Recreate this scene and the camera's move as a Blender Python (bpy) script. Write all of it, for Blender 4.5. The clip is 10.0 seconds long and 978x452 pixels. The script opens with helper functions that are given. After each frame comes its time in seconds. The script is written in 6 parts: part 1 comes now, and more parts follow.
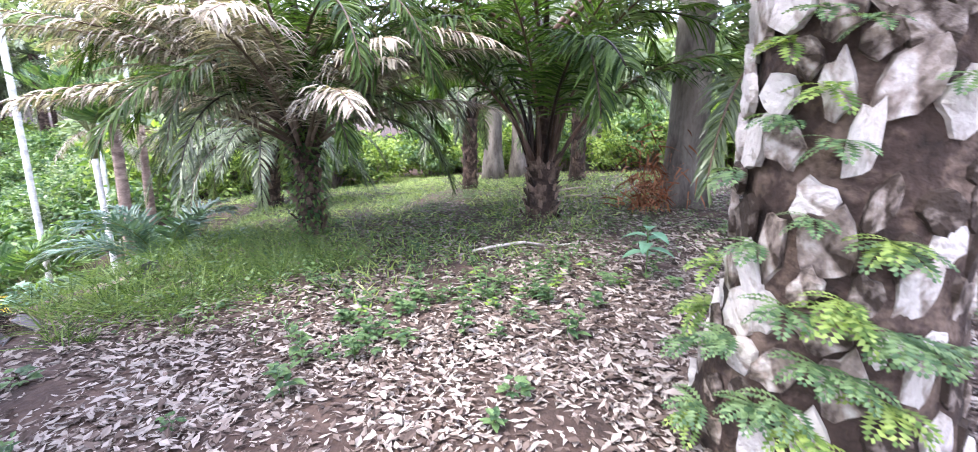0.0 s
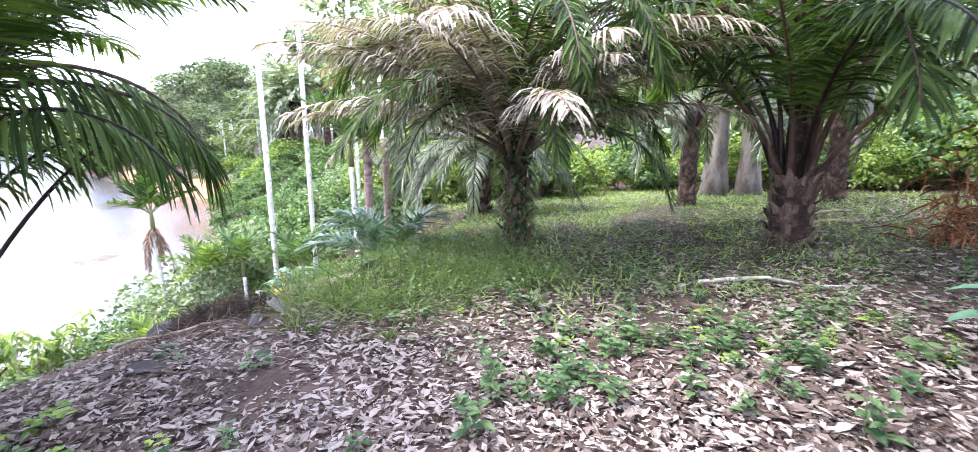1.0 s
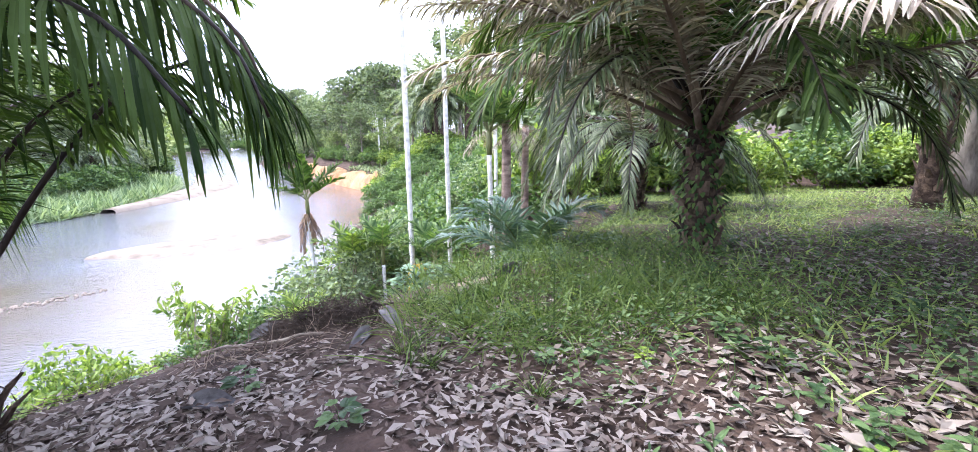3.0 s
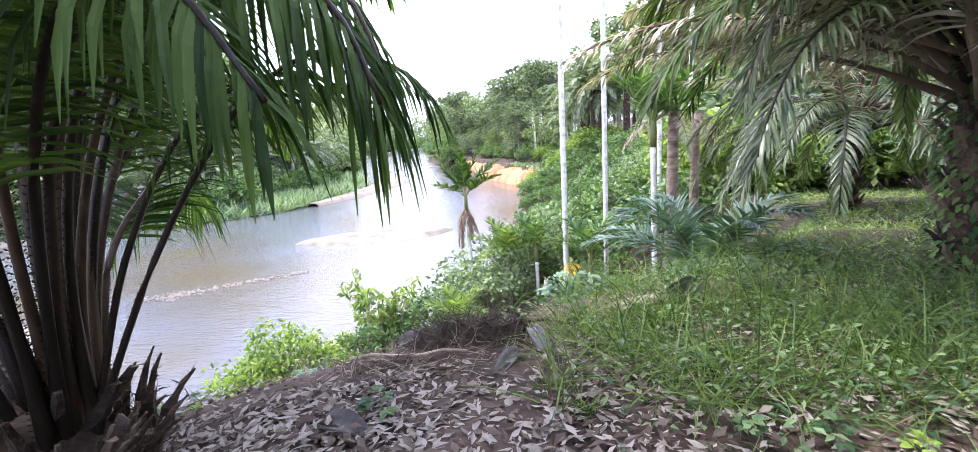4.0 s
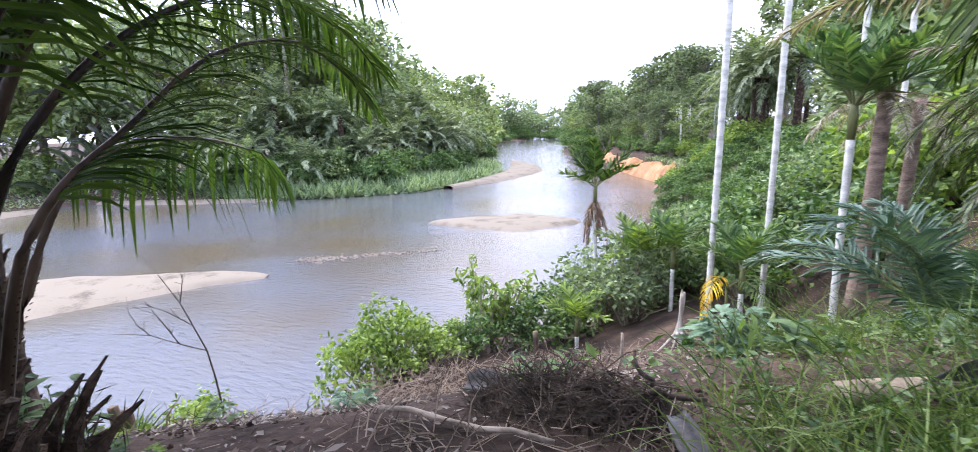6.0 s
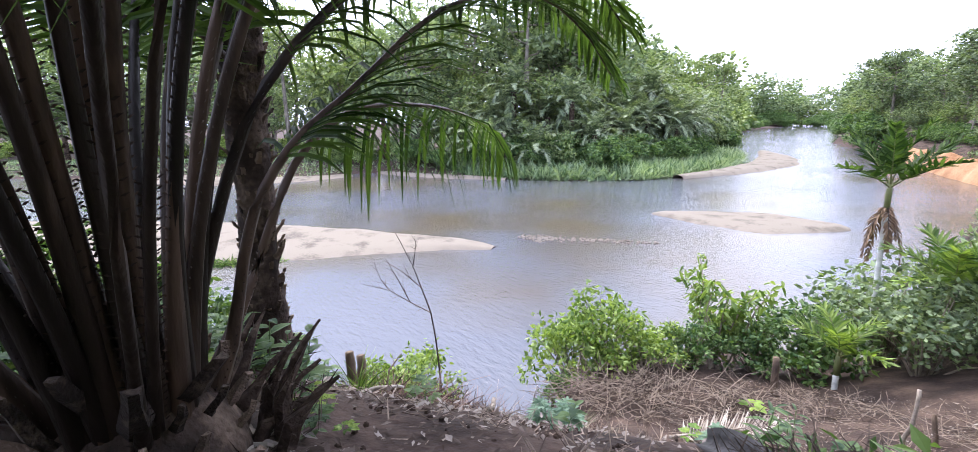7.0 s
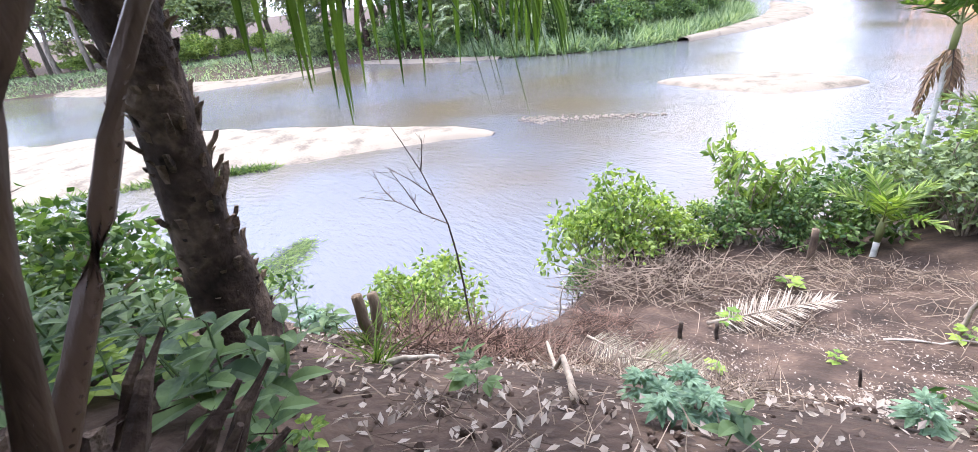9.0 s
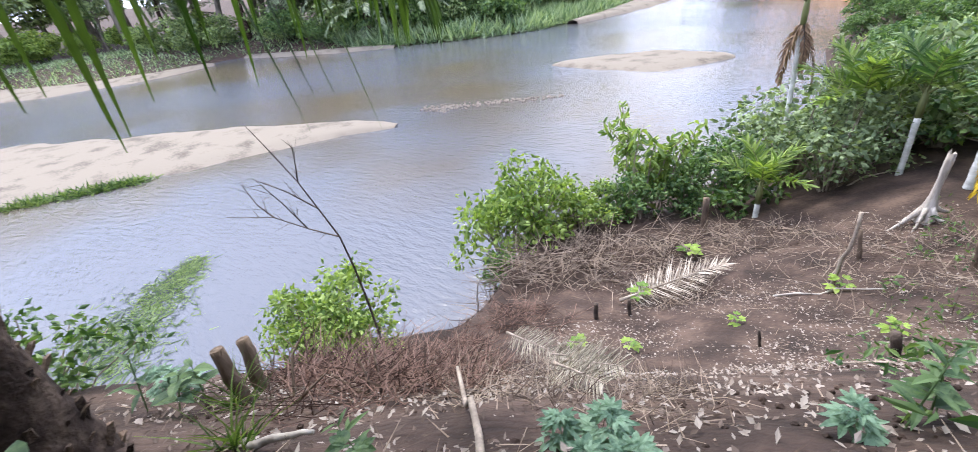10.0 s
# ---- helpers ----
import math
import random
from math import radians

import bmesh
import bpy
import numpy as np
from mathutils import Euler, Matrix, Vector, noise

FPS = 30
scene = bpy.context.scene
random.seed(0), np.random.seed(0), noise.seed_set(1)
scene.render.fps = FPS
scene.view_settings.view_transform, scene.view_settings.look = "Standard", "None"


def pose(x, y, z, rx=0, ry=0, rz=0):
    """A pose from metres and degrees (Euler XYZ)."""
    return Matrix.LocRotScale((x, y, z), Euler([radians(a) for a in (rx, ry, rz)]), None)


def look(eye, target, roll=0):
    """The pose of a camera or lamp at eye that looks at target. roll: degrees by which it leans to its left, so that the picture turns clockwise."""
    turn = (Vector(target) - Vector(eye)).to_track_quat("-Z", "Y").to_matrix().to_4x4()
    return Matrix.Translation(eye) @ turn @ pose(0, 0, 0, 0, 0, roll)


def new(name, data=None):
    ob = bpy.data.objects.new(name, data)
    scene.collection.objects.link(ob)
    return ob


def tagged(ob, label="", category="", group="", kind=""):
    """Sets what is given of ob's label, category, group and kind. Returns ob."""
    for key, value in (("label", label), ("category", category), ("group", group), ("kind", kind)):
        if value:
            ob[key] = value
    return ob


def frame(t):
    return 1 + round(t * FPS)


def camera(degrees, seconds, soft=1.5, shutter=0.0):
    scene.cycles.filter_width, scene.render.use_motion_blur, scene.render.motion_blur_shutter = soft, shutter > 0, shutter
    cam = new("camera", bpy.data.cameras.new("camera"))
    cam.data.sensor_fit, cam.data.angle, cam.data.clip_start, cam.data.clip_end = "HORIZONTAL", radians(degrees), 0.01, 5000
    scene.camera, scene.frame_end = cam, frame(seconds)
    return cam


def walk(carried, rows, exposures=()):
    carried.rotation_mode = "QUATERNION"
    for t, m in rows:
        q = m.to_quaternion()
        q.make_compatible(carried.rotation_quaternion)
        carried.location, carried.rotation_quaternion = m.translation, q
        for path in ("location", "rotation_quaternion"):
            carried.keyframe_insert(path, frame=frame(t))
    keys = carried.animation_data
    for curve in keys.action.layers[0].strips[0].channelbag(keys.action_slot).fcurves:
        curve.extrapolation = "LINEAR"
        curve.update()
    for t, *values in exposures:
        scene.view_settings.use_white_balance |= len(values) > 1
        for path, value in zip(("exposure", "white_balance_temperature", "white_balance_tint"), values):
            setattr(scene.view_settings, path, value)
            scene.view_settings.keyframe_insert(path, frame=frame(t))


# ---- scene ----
cam = camera(92.3, 10.0, soft=0.7, shutter=0.12)
PATH = [
    (0, look((0.173, -3.681, 1.807), (1.718, -2.485, 1.379), 0.3)),
    (0.1, look((0.206, -3.635, 1.808), (1.707, -2.369, 1.432), 1.8)),
    (0.5, look((0.373, -3.48, 1.781), (1.596, -1.941, 1.412), 1.1)),
    (1, look((0.505, -3.145, 1.727), (1.42, -1.406, 1.355), -0.6)),
    (1.5, look((0.696, -2.816, 1.61), (1.303, -0.946, 1.244), -0.8)),
    (2, look((0.78, -2.42, 1.493), (1.359, -0.54, 1.133), -0.4)),
    (2.2, look((0.787, -2.231, 1.462), (1.349, -0.345, 1.105), -1.4)),
    (3.3, look((0.751, -1.609, 1.46), (1.09, 0.324, 1.074), -0.9)),
    (3.5, look((0.742, -1.493, 1.466), (1.023, 0.45, 1.087), -1.5)),
    (4, look((0.784, -1.225, 1.438), (0.527, 0.723, 1.064), -3.8)),
    (4.5, look((0.844, -0.925, 1.456), (0.471, 1.007, 1.097), -0.4)),
    (5, look((0.822, -0.621, 1.379), (0.518, 1.326, 1.036), -0.8)),
    (5.2, look((0.816, -0.516, 1.362), (0.525, 1.429, 1.001), -1.0)),
    (6.3, look((0.565, 0.142, 1.207), (-0.471, 1.803, 0.799), -3.4)),
    (6.5, look((0.515, 0.216, 1.221), (-0.67, 1.771, 0.8), -4.8)),
    (7, look((0.299, 0.386, 1.14), (-1.203, 1.636, 0.713), -1.2)),
    (7.5, look((0.086, 0.491, 1.097), (-1.526, 1.568, 0.607), -2.3)),
    (8, look((-0.224, 0.53, 1.052), (-1.815, 1.529, 0.368), -8.7)),
    (8.5, look((-0.488, 0.708, 0.979), (-2.071, 1.689, 0.252), -8.3)),
    (9, look((-0.66, 0.868, 0.943), (-2.06, 1.993, 0.064), -6.4)),
    (9.5, look((-0.819, 1.034, 0.893), (-2.182, 2.188, -0.007), -11.6)),
    (10, look((-0.848, 1.24, 0.879), (-1.973, 2.587, -0.08), -7.0)),
]
EXPOSURES = [(0, 2.5, 6300, 14), (1, 2.48, 6300, 14), (2.2, 2.34, 6300, 14), (3.4, 2.12, 6350, 11), (4.0, 2.12, 6400, 10), (4.5, 1.98, 6400, 10), (5.2, 1.72, 6400, 10), (6.4, 1.58, 6400, 10), (7.2, 1.62, 6480, 9), (8.0, 2.0, 6520, 9), (8.5, 2.06, 6520, 9), (9.2, 1.9, 6520, 7), (10, 1.5, 6470, 6)]
walk(cam, PATH, EXPOSURES)
# ---- world, sun and sky light ----
SUN_EL, SUN_AZ = 62.0, -60.0          # degrees; azimuth to the right of +y
world = bpy.data.worlds.new("sky")
scene.world = world
world.use_nodes = True
wn = world.node_tree.nodes
wl = world.node_tree.links
sky = wn.new("ShaderNodeTexSky")
sky.sky_type = 'NISHITA'
sky.sun_disc = False
sky.sun_elevation = radians(SUN_EL)
sky.sun_rotation = radians(SUN_AZ)
sky.air_density, sky.dust_density, sky.ozone_density = 1.0, 6.0, 1.0
# a bright even overcast veil over the blue sky
veil = wn.new("ShaderNodeMix")
veil.data_type = 'RGBA'
veil.inputs[0].default_value = 0.58
veil.inputs[7].default_value = (9.2, 9.75, 13.5, 1)
wl.new(sky.outputs[0], veil.inputs[6])
wl.new(veil.outputs[2], wn["Background"].inputs[0])
wn["Background"].inputs[1].default_value = 0.15
sun_data = bpy.data.lights.new("sun", 'SUN')
sun_data.energy, sun_data.angle, sun_data.color = 1.4, radians(14), (1.0, 0.97, 0.92)
sun = new("sun", sun_data)
sun.matrix_world = look((0, 0, 30), (-30 * math.sin(radians(SUN_AZ)), -30 * math.cos(radians(SUN_AZ)), 30 - 30 * math.tan(radians(SUN_EL))))
# ---- materials ----
def material(name, c1, c2, scale=4.0, rough=0.8, bump=0.3, c3=None, fine=40.0, island=0.0, obj_random=0.0, translucent=0.0, spec=0.3, stretch=None, detail=6.0):
    """Two-scale noise colour with grain bump; optional variation by island or object, optional light through leaves."""
    m = bpy.data.materials.new(name)
    m.use_nodes = True
    n, l = m.node_tree.nodes, m.node_tree.links
    b = n["Principled BSDF"]
    b.inputs["Roughness"].default_value = rough
    b.inputs["Specular IOR Level"].default_value = spec
    tc = n.new("ShaderNodeTexCoord")
    src = tc.outputs["Object"]
    if stretch:
        mp = n.new("ShaderNodeMapping")
        mp.inputs["Scale"].default_value = stretch
        l.new(src, mp.inputs[0])
        src = mp.outputs[0]
    n1 = n.new("ShaderNodeTexNoise")
    n1.inputs["Scale"].default_value, n1.inputs["Detail"].default_value = scale, detail
    n2 = n.new("ShaderNodeTexNoise")
    n2.inputs["Scale"].default_value, n2.inputs["Detail"].default_value = fine, 4.0
    l.new(src, n1.inputs["Vector"])
    l.new(src, n2.inputs["Vector"])
    ramp = n.new("ShaderNodeValToRGB")
    ramp.color_ramp.elements[0].position, ramp.color_ramp.elements[0].color = 0.3, (*c1, 1)
    ramp.color_ramp.elements[1].position, ramp.color_ramp.elements[1].color = 0.7, (*c2, 1)
    if c3:
        e = ramp.color_ramp.elements.new(0.5)
        e.color = (*c3, 1)
    add = n.new("ShaderNodeMath")
    add.operation = 'MULTIPLY_ADD'
    l.new(n2.outputs[0], add.inputs[0])
    add.inputs[1].default_value = 0.35
    sub = n.new("ShaderNodeMath")
    sub.operation = 'ADD'
    sub.inputs[1].default_value = -0.175
    l.new(n1.outputs[0], sub.inputs[0])
    l.new(sub.outputs[0], add.inputs[2])
    fac = add.outputs[0]
    if island or obj_random:
        src2 = n.new("ShaderNodeNewGeometry").outputs["Random Per Island"] if island else n.new("ShaderNodeObjectInfo").outputs["Random"]
        v = n.new("ShaderNodeMath")
        v.operation = 'MULTIPLY_ADD'
        l.new(src2, v.inputs[0])
        amount = island or obj_random
        v.inputs[1].default_value = amount
        w = n.new("ShaderNodeMath")
        w.operation = 'ADD'
        w.inputs[1].default_value = -amount / 2
        l.new(fac, w.inputs[0])
        l.new(w.outputs[0], v.inputs[2])
        fac = v.outputs[0]
    l.new(fac, ramp.inputs[0])
    l.new(ramp.outputs[0], b.inputs["Base Color"])
    if bump:
        bp = n.new("ShaderNodeBump")
        bp.inputs["Strength"].default_value = bump
        bp.inputs["Distance"].default_value = 0.02
        l.new(n2.outputs[0], bp.inputs["Height"])
        l.new(bp.outputs[0], b.inputs["Normal"])
    if translucent:
        out = n["Material Output"]
        t = n.new("ShaderNodeBsdfTranslucent")
        hue = n.new("ShaderNodeMix")
        hue.data_type, hue.blend_type = 'RGBA', 'MULTIPLY'
        hue.inputs[0].default_value = 1.0
        hue.inputs[7].default_value = (1.5, 1.6, 0.6, 1)
        l.new(ramp.outputs[0], hue.inputs[6])
        l.new(hue.outputs[2], t.inputs[0])
        mx = n.new("ShaderNodeMixShader")
        mx.inputs[0].default_value = translucent
        l.new(b.outputs[0], mx.inputs[1])
        l.new(t.outputs[0], mx.inputs[2])
        l.new(mx.outputs[0], out.inputs["Surface"])
    return m


def water_material():
    m = bpy.data.materials.new("river_water")
    m.use_nodes = True
    n, l = m.node_tree.nodes, m.node_tree.links
    b = n["Principled BSDF"]
    b.inputs["Roughness"].default_value = 0.06
    b.inputs["IOR"].default_value = 1.33
    tc = n.new("ShaderNodeTexCoord")
    big = n.new("ShaderNodeTexNoise")
    big.inputs["Scale"].default_value, big.inputs["Detail"].default_value = 0.045, 3.0
    l.new(tc.outputs["Object"], big.inputs["Vector"])
    ramp = n.new("ShaderNodeValToRGB")
    ramp.color_ramp.elements[0].position, ramp.color_ramp.elements[0].color = 0.36, (0.085, 0.07, 0.052, 1)
    ramp.color_ramp.elements[1].position, ramp.color_ramp.elements[1].color = 0.56, (0.085, 0.092, 0.112, 1)
    l.new(big.outputs[0], ramp.inputs[0])
    l.new(ramp.outputs[0], b.inputs["Base Color"])
    mp = n.new("ShaderNodeMapping")
    mp.inputs["Rotation"].default_value = (0, 0, radians(35))
    mp.inputs["Scale"].default_value = (1.0, 2.6, 1.0)
    l.new(tc.outputs["Object"], mp.inputs[0])
    r1 = n.new("ShaderNodeTexNoise")
    r1.inputs["Scale"].default_value, r1.inputs["Detail"].default_value = 1.7, 6.0
    l.new(mp.outputs[0], r1.inputs["Vector"])
    calm = n.new("ShaderNodeMapRange")
    calm.inputs[1].default_value, calm.inputs[2].default_value = 0.42, 0.62
    calm.inputs[3].default_value, calm.inputs[4].default_value = 0.6, 1.0
    l.new(big.outputs[0], calm.inputs[0])
    bp = n.new("ShaderNodeBump")
    bp.inputs["Distance"].default_value = 0.08
    l.new(calm.outputs[0], bp.inputs["Strength"])
    l.new(r1.outputs[0], bp.inputs["Height"])
    l.new(bp.outputs[0], b.inputs["Normal"])
    return m


SOIL = material("bank_soil", (0.02, 0.013, 0.010), (0.095, 0.064, 0.049), 1.6, 0.95, 1.0, c3=(0.048, 0.031, 0.024), fine=17)
SAND = material("river_sand", (0.0913, 0.0772, 0.0614), (0.178, 0.154, 0.124), 0.5, 0.95, 0.8, fine=5, c3=(0.18, 0.155, 0.125))
CLAY = material("orange_clay", (0.2, 0.09, 0.04), (0.42, 0.25, 0.14), 0.3, 0.95, 0.5, fine=3)
WATER = water_material()

# ---- helpers ----
def part(name, bm, mat, parent=None, label=""):
    """Links a bmesh as one mesh object under a thing or part."""
    me = bpy.data.meshes.new(name)
    bm.to_mesh(me)
    bm.free()
    me.materials.append(mat)
    ob = new(name, me)
    if parent:
        ob.parent = parent
    if label:
        ob["label"] = label
    return ob


def raw_mesh(name, verts, faces, mat, smooth=False):
    me = bpy.data.meshes.new(name)
    me.from_pydata([tuple(v) for v in verts], [], faces)
    me.materials.append(mat)
    if smooth:
        me.polygons.foreach_set("use_smooth", [True] * len(me.polygons))
    me.update()
    return me


def obj(name, me, parent=None, m=None, label=""):
    ob = new(name, me)
    if parent:
        ob.parent = parent
    if m is not None:
        ob.matrix_basis = m
    if label:
        ob["label"] = label
    return ob


# ---- the lie of the land ----
WATER_Z = -9.72
RY = [-400, -60, 2, 5, 8.5, 12, 16, 20, 30, 45, 60, 80, 92, 104, 115, 125, 140, 174, 214, 240, 400, 520, 640, 3500]
RX = [-30, -24, -16, -14, -11.5, -9.6, -7.5, -5.5, -3.2, -3.0, -4.5, -3.5, -2.8, -6, -10, -14.3, -20, -33, -47, -58, -97, -130, -175, -1100]
LY = [-400, -60, 10.6, 23, 35, 50, 54.5, 58, 62, 66, 72, 78, 88, 100, 112, 125, 150, 200, 245, 360, 480, 640, 1500, 3500]
LX = [-260, -200, -134, -108, -101, -100.5, -84, -76, -67, -58, -51, -45, -43, -42, -44, -47, -60, -86, -107, -146, -180, -205, -560, -1100]
DOWN = [-30, 0, 0.8, 1.7, 2.3, 3.2, 4.3, 5.5, 6.8, 8.4, 10, 12, 16, 30]
FALL = [18, 0.65, 0.25, -0.06, -0.45, -1.15, -2.2, -3.4, -4.05, -4.5, -4.7, -5.0, -6.0, -9]
CREST_Y = [-4, 1, 2.3, 3.2, 3.9, 4.6, 5.3, 6.5, 8.0, 10, 12, 16, 24, 30]
CREST_X = [-4.0, -4.1, -5.0, -6.4, -7.0, -5.9, -5.2, -5.4, -5.9, -6.5, -6.2, -4.8, -4.5, -30]


def right_shore(y):
    return float(np.interp(y, RY, RX))


def left_shore(y):
    return float(np.interp(y, LY, LX))


def land(x, y):
    """Height of the ground: a grove on a high bank, a steep slope to the river, a low far bank."""
    rs, ls = right_shore(y), left_shore(y)
    if x < ls:                                   # far bank
        d = ls - x
        return WATER_Z - 0.3 + min(d * 0.12, 0.6) + max(0.0, min((d - 6) * 0.12, 2.2)) + max(0.0, d - 60) * 0.03 * min(1.0, 400 / (d + 1))
    plateau = 0.17 + 0.04 * max(0.0, min(-0.5 - y, 6)) - 0.03 * max(0.0, min(y, 2.5)) - 0.085 * max(0.0, min(y - 2.5, 30))
    down = -0.478 * x + 0.878 * y                # distance down the slope from the brink
    lift = min(0.115, max(0.0, 0.033 * (x + 2.5))) + 0.06 * max(0.0, x - 2.7)
    slope = float(np.interp(down, DOWN, FALL)) + 0.75 * max(0.0, min(y, 20)) * lift
    k = 0.12
    h = -k * math.log(math.exp(-max(-60, plateau) / k) + math.exp(-max(-7.0, min(7.0, slope)) / k)) if slope < 7 else plateau
    crest = float(np.interp(y, CREST_Y, CREST_X))
    if x < crest:
        h -= 1.6 * (crest - x)
    if y > 16:                                   # the shore downstream
        w = min(1.0, (y - 16) / 10)
        d = x - rs
        shore = WATER_Z - 0.3 + (d * 0.55 if d < 0 else d * 0.75 if y < 90 else 4.2 * min(1.0, d / 2.2) + max(0.0, d - 2.2) * 0.12)
        shore = min(shore, -1.5 - 0.02 * y + 0.08 * d)
        h = h * (1 - w) + shore * w
    return max(h, WATER_Z - 1.6)


def ground_z(x, y):
    return land(x, y)


def axis(lo, hi, fine_lo, fine_hi, step, grow):
    a = list(np.arange(fine_lo, fine_hi + 1e-6, step))
    s, v = step, fine_hi
    while v < hi:
        s *= grow
        v += s
        a.append(v)
    s, v = step, fine_lo
    while v > lo:
        s *= grow
        v -= s
        a.insert(0, v)
    return a


def ground_sheet():
    xs = axis(-3000, 3000, -10, 10, 0.16, 1.07)
    ys = axis(-2500, 3800, -6, 14, 0.16, 1.07)
    verts, faces = [], []
    for y in ys:
        for x in xs:
            near = math.exp(-((x - 0) ** 2 + (y - 3) ** 2) / 400)
            wob = 0.05 * noise.noise((x * 0.9, y * 0.9, 0)) + 0.025 * noise.noise((x * 3.1, y * 3.1, 4))
            verts.append((x, y, land(x, y) + wob * (0.3 + near)))
    nx = len(xs)
    for j in range(len(ys) - 1):
        for i in range(nx - 1):
            a = j * nx + i
            faces.append((a, a + 1, a + nx + 1, a + nx))
    return verts, faces


gv, gf = ground_sheet()
ground = tagged(obj("ground", raw_mesh("ground", gv, gf, SOIL, True)), "dark brown bare soil bank sloping to the river", "ground", kind="structure")

wv = [(-3000, -2500, WATER_Z), (3000, -2500, WATER_Z), (3000, 3800, WATER_Z), (-3000, 3800, WATER_Z)]
tagged(obj("water", raw_mesh("water", wv, [(0, 1, 2, 3)], WATER)), "calm grey-brown river water reflecting pale sky", "river", kind="structure")


def sandbar(centre, width, label, height=0.28, seed=1, mat=None):
    """A low mound of sand along a bent line, with an uneven edge."""
    pts = [Vector((*c, 0)) for c in centre]
    verts, faces = [], []
    n, k = 70, 9
    for i in range(n + 1):
        u = i / n * (len(pts) - 1)
        a = min(int(u), len(pts) - 2)
        f = u - a
        p = pts[a].lerp(pts[a + 1], f)
        w = width[a] * (1 - f) + width[a + 1] * f
        d = (pts[a + 1] - pts[a]).normalized()
        side = Vector((-d.y, d.x, 0))
        w *= 1 + 0.18 * noise.noise((p.x * 0.25, p.y * 0.25, seed))
        for j in range(k):
            s = j / (k - 1) * 2 - 1
            z = height * (1 - abs(s) ** 4) * min(1.0, w / 1.2) * (1 + (0.5 * noise.noise((p.x * 0.3, p.y * 0.3, seed + s)) if height > 1 else 0)) - 0.05 + 0.05 * noise.noise((p.x + s * w, p.y, seed + 3))
            q = p + side * s * (w + 0.3)
            verts.append((q.x, q.y, WATER_Z + z))
    for i in range(n):
        for j in range(k - 1):
            a = i * k + j
            faces.append((a, a + 1, a + k + 1, a + k))
    ob = obj("sandbar", raw_mesh("sandbar", verts, faces, mat or SAND, True))
    return tagged(ob, label, "sandbar", kind="structure")


sandbar([(-30.6, 26.6), (-34.6, 24.4), (-40.0, 19.6), (-46.0, 14.0), (-51.5, 8.0), (-60, -1), (-70, -16), (-84, -42)], [0.4, 2.0, 4.2, 6.9, 9.0, 12, 13.5, 14], "pale tan sandbar with a grassy edge in the river", height=0.42, seed=2)
sandbar([(-29.4, 50.4), (-23.5, 52.3), (-17.5, 54.2), (-11.4, 56)], [0.3, 4.2, 6.2, 0.4], "low pale gravel island in the river", height=0.4, seed=5)
sandbar([(-31.4, 31.3), (-28.6, 32.6), (-25.3, 34.4), (-21.5, 38.2)], [0.15, 0.6, 0.25, 0.05], "shoal of pale pebbles breaking the water", height=0.06, seed=8)
sandbar([(-44.5, 84), (-42.6, 96), (-42, 110), (-42.3, 124), (-48, 143), (-60, 165)], [1.0, 2.4, 4.0, 5.2, 4.2, 1.0], "tan sand spit along the far bank", height=0.8, seed=11)
sandbar([(-172, -2), (-136, 9), (-109, 22), (-101, 34), (-99.5, 44)], [7, 7, 6, 4, 0.8], "pale sand beach on the far bank", height=0.6, seed=14)
sandbar([(-100, 51.5), (-90, 53.6), (-78, 57.5), (-68, 62)], [1, 1.6, 1.6, 0.8], "narrow strip of tan sand under the far trees", height=0.6, seed=17)
sandbar([(-2.0, 94), (-4.6, 105), (-8.5, 115), (-13, 126), (-19, 142), (-31, 172)], [0.8, 2.2, 2.6, 2.6, 2.2, 0.5], "eroded orange clay foot of the river bank", height=3.2, seed=19, mat=CLAY)
# ---- plant materials ----
FROND = material("palm_leaflet_green", (0.018, 0.04, 0.010), (0.075, 0.125, 0.034), 1.5, 0.55, 0.0, island=0.6, translucent=0.34, spec=0.15, fine=9)
# leaflet green again, its colour lightened for the grove's brighter light and silvery look
FROND_LIT = material("lit_palm_leaflet", (0.03, 0.05, 0.02), (0.12, 0.16, 0.08), 1.5, 0.38, 0.0, island=0.6, translucent=0.3, spec=0.55, fine=9)
FROND_BLUE = material("young_palm_leaflet_bluish", (0.035, 0.08, 0.06), (0.12, 0.19, 0.14), 1.5, 0.4, 0.0, island=0.5, translucent=0.2, spec=0.45, fine=9)
FROND_DRY = material("dry_palm_leaflet", (0.17, 0.145, 0.12), (0.50, 0.45, 0.39), 1.5, 0.85, 0.0, island=0.7, translucent=0.15, fine=9)
FROND_GREY = material("grey_dry_leaflet", (0.12, 0.105, 0.085), (0.36, 0.33, 0.28), 1.5, 0.85, 0.0, island=0.7, translucent=0.15, fine=9)
# palm leaflet for the far bank, light falling there put into a paler colour
FROND_FAR = material("sunlit_palm_leaflet", (0.06, 0.09, 0.05), (0.22, 0.27, 0.16), 0.8, 0.45, 0.0, island=0.6, translucent=0.3, spec=0.5, fine=4)
FROND_BROWN = material("brown_dead_leaflet", (0.11, 0.065, 0.04), (0.27, 0.18, 0.115), 1.5, 0.85, 0.0, island=0.6, translucent=0.1, fine=9)
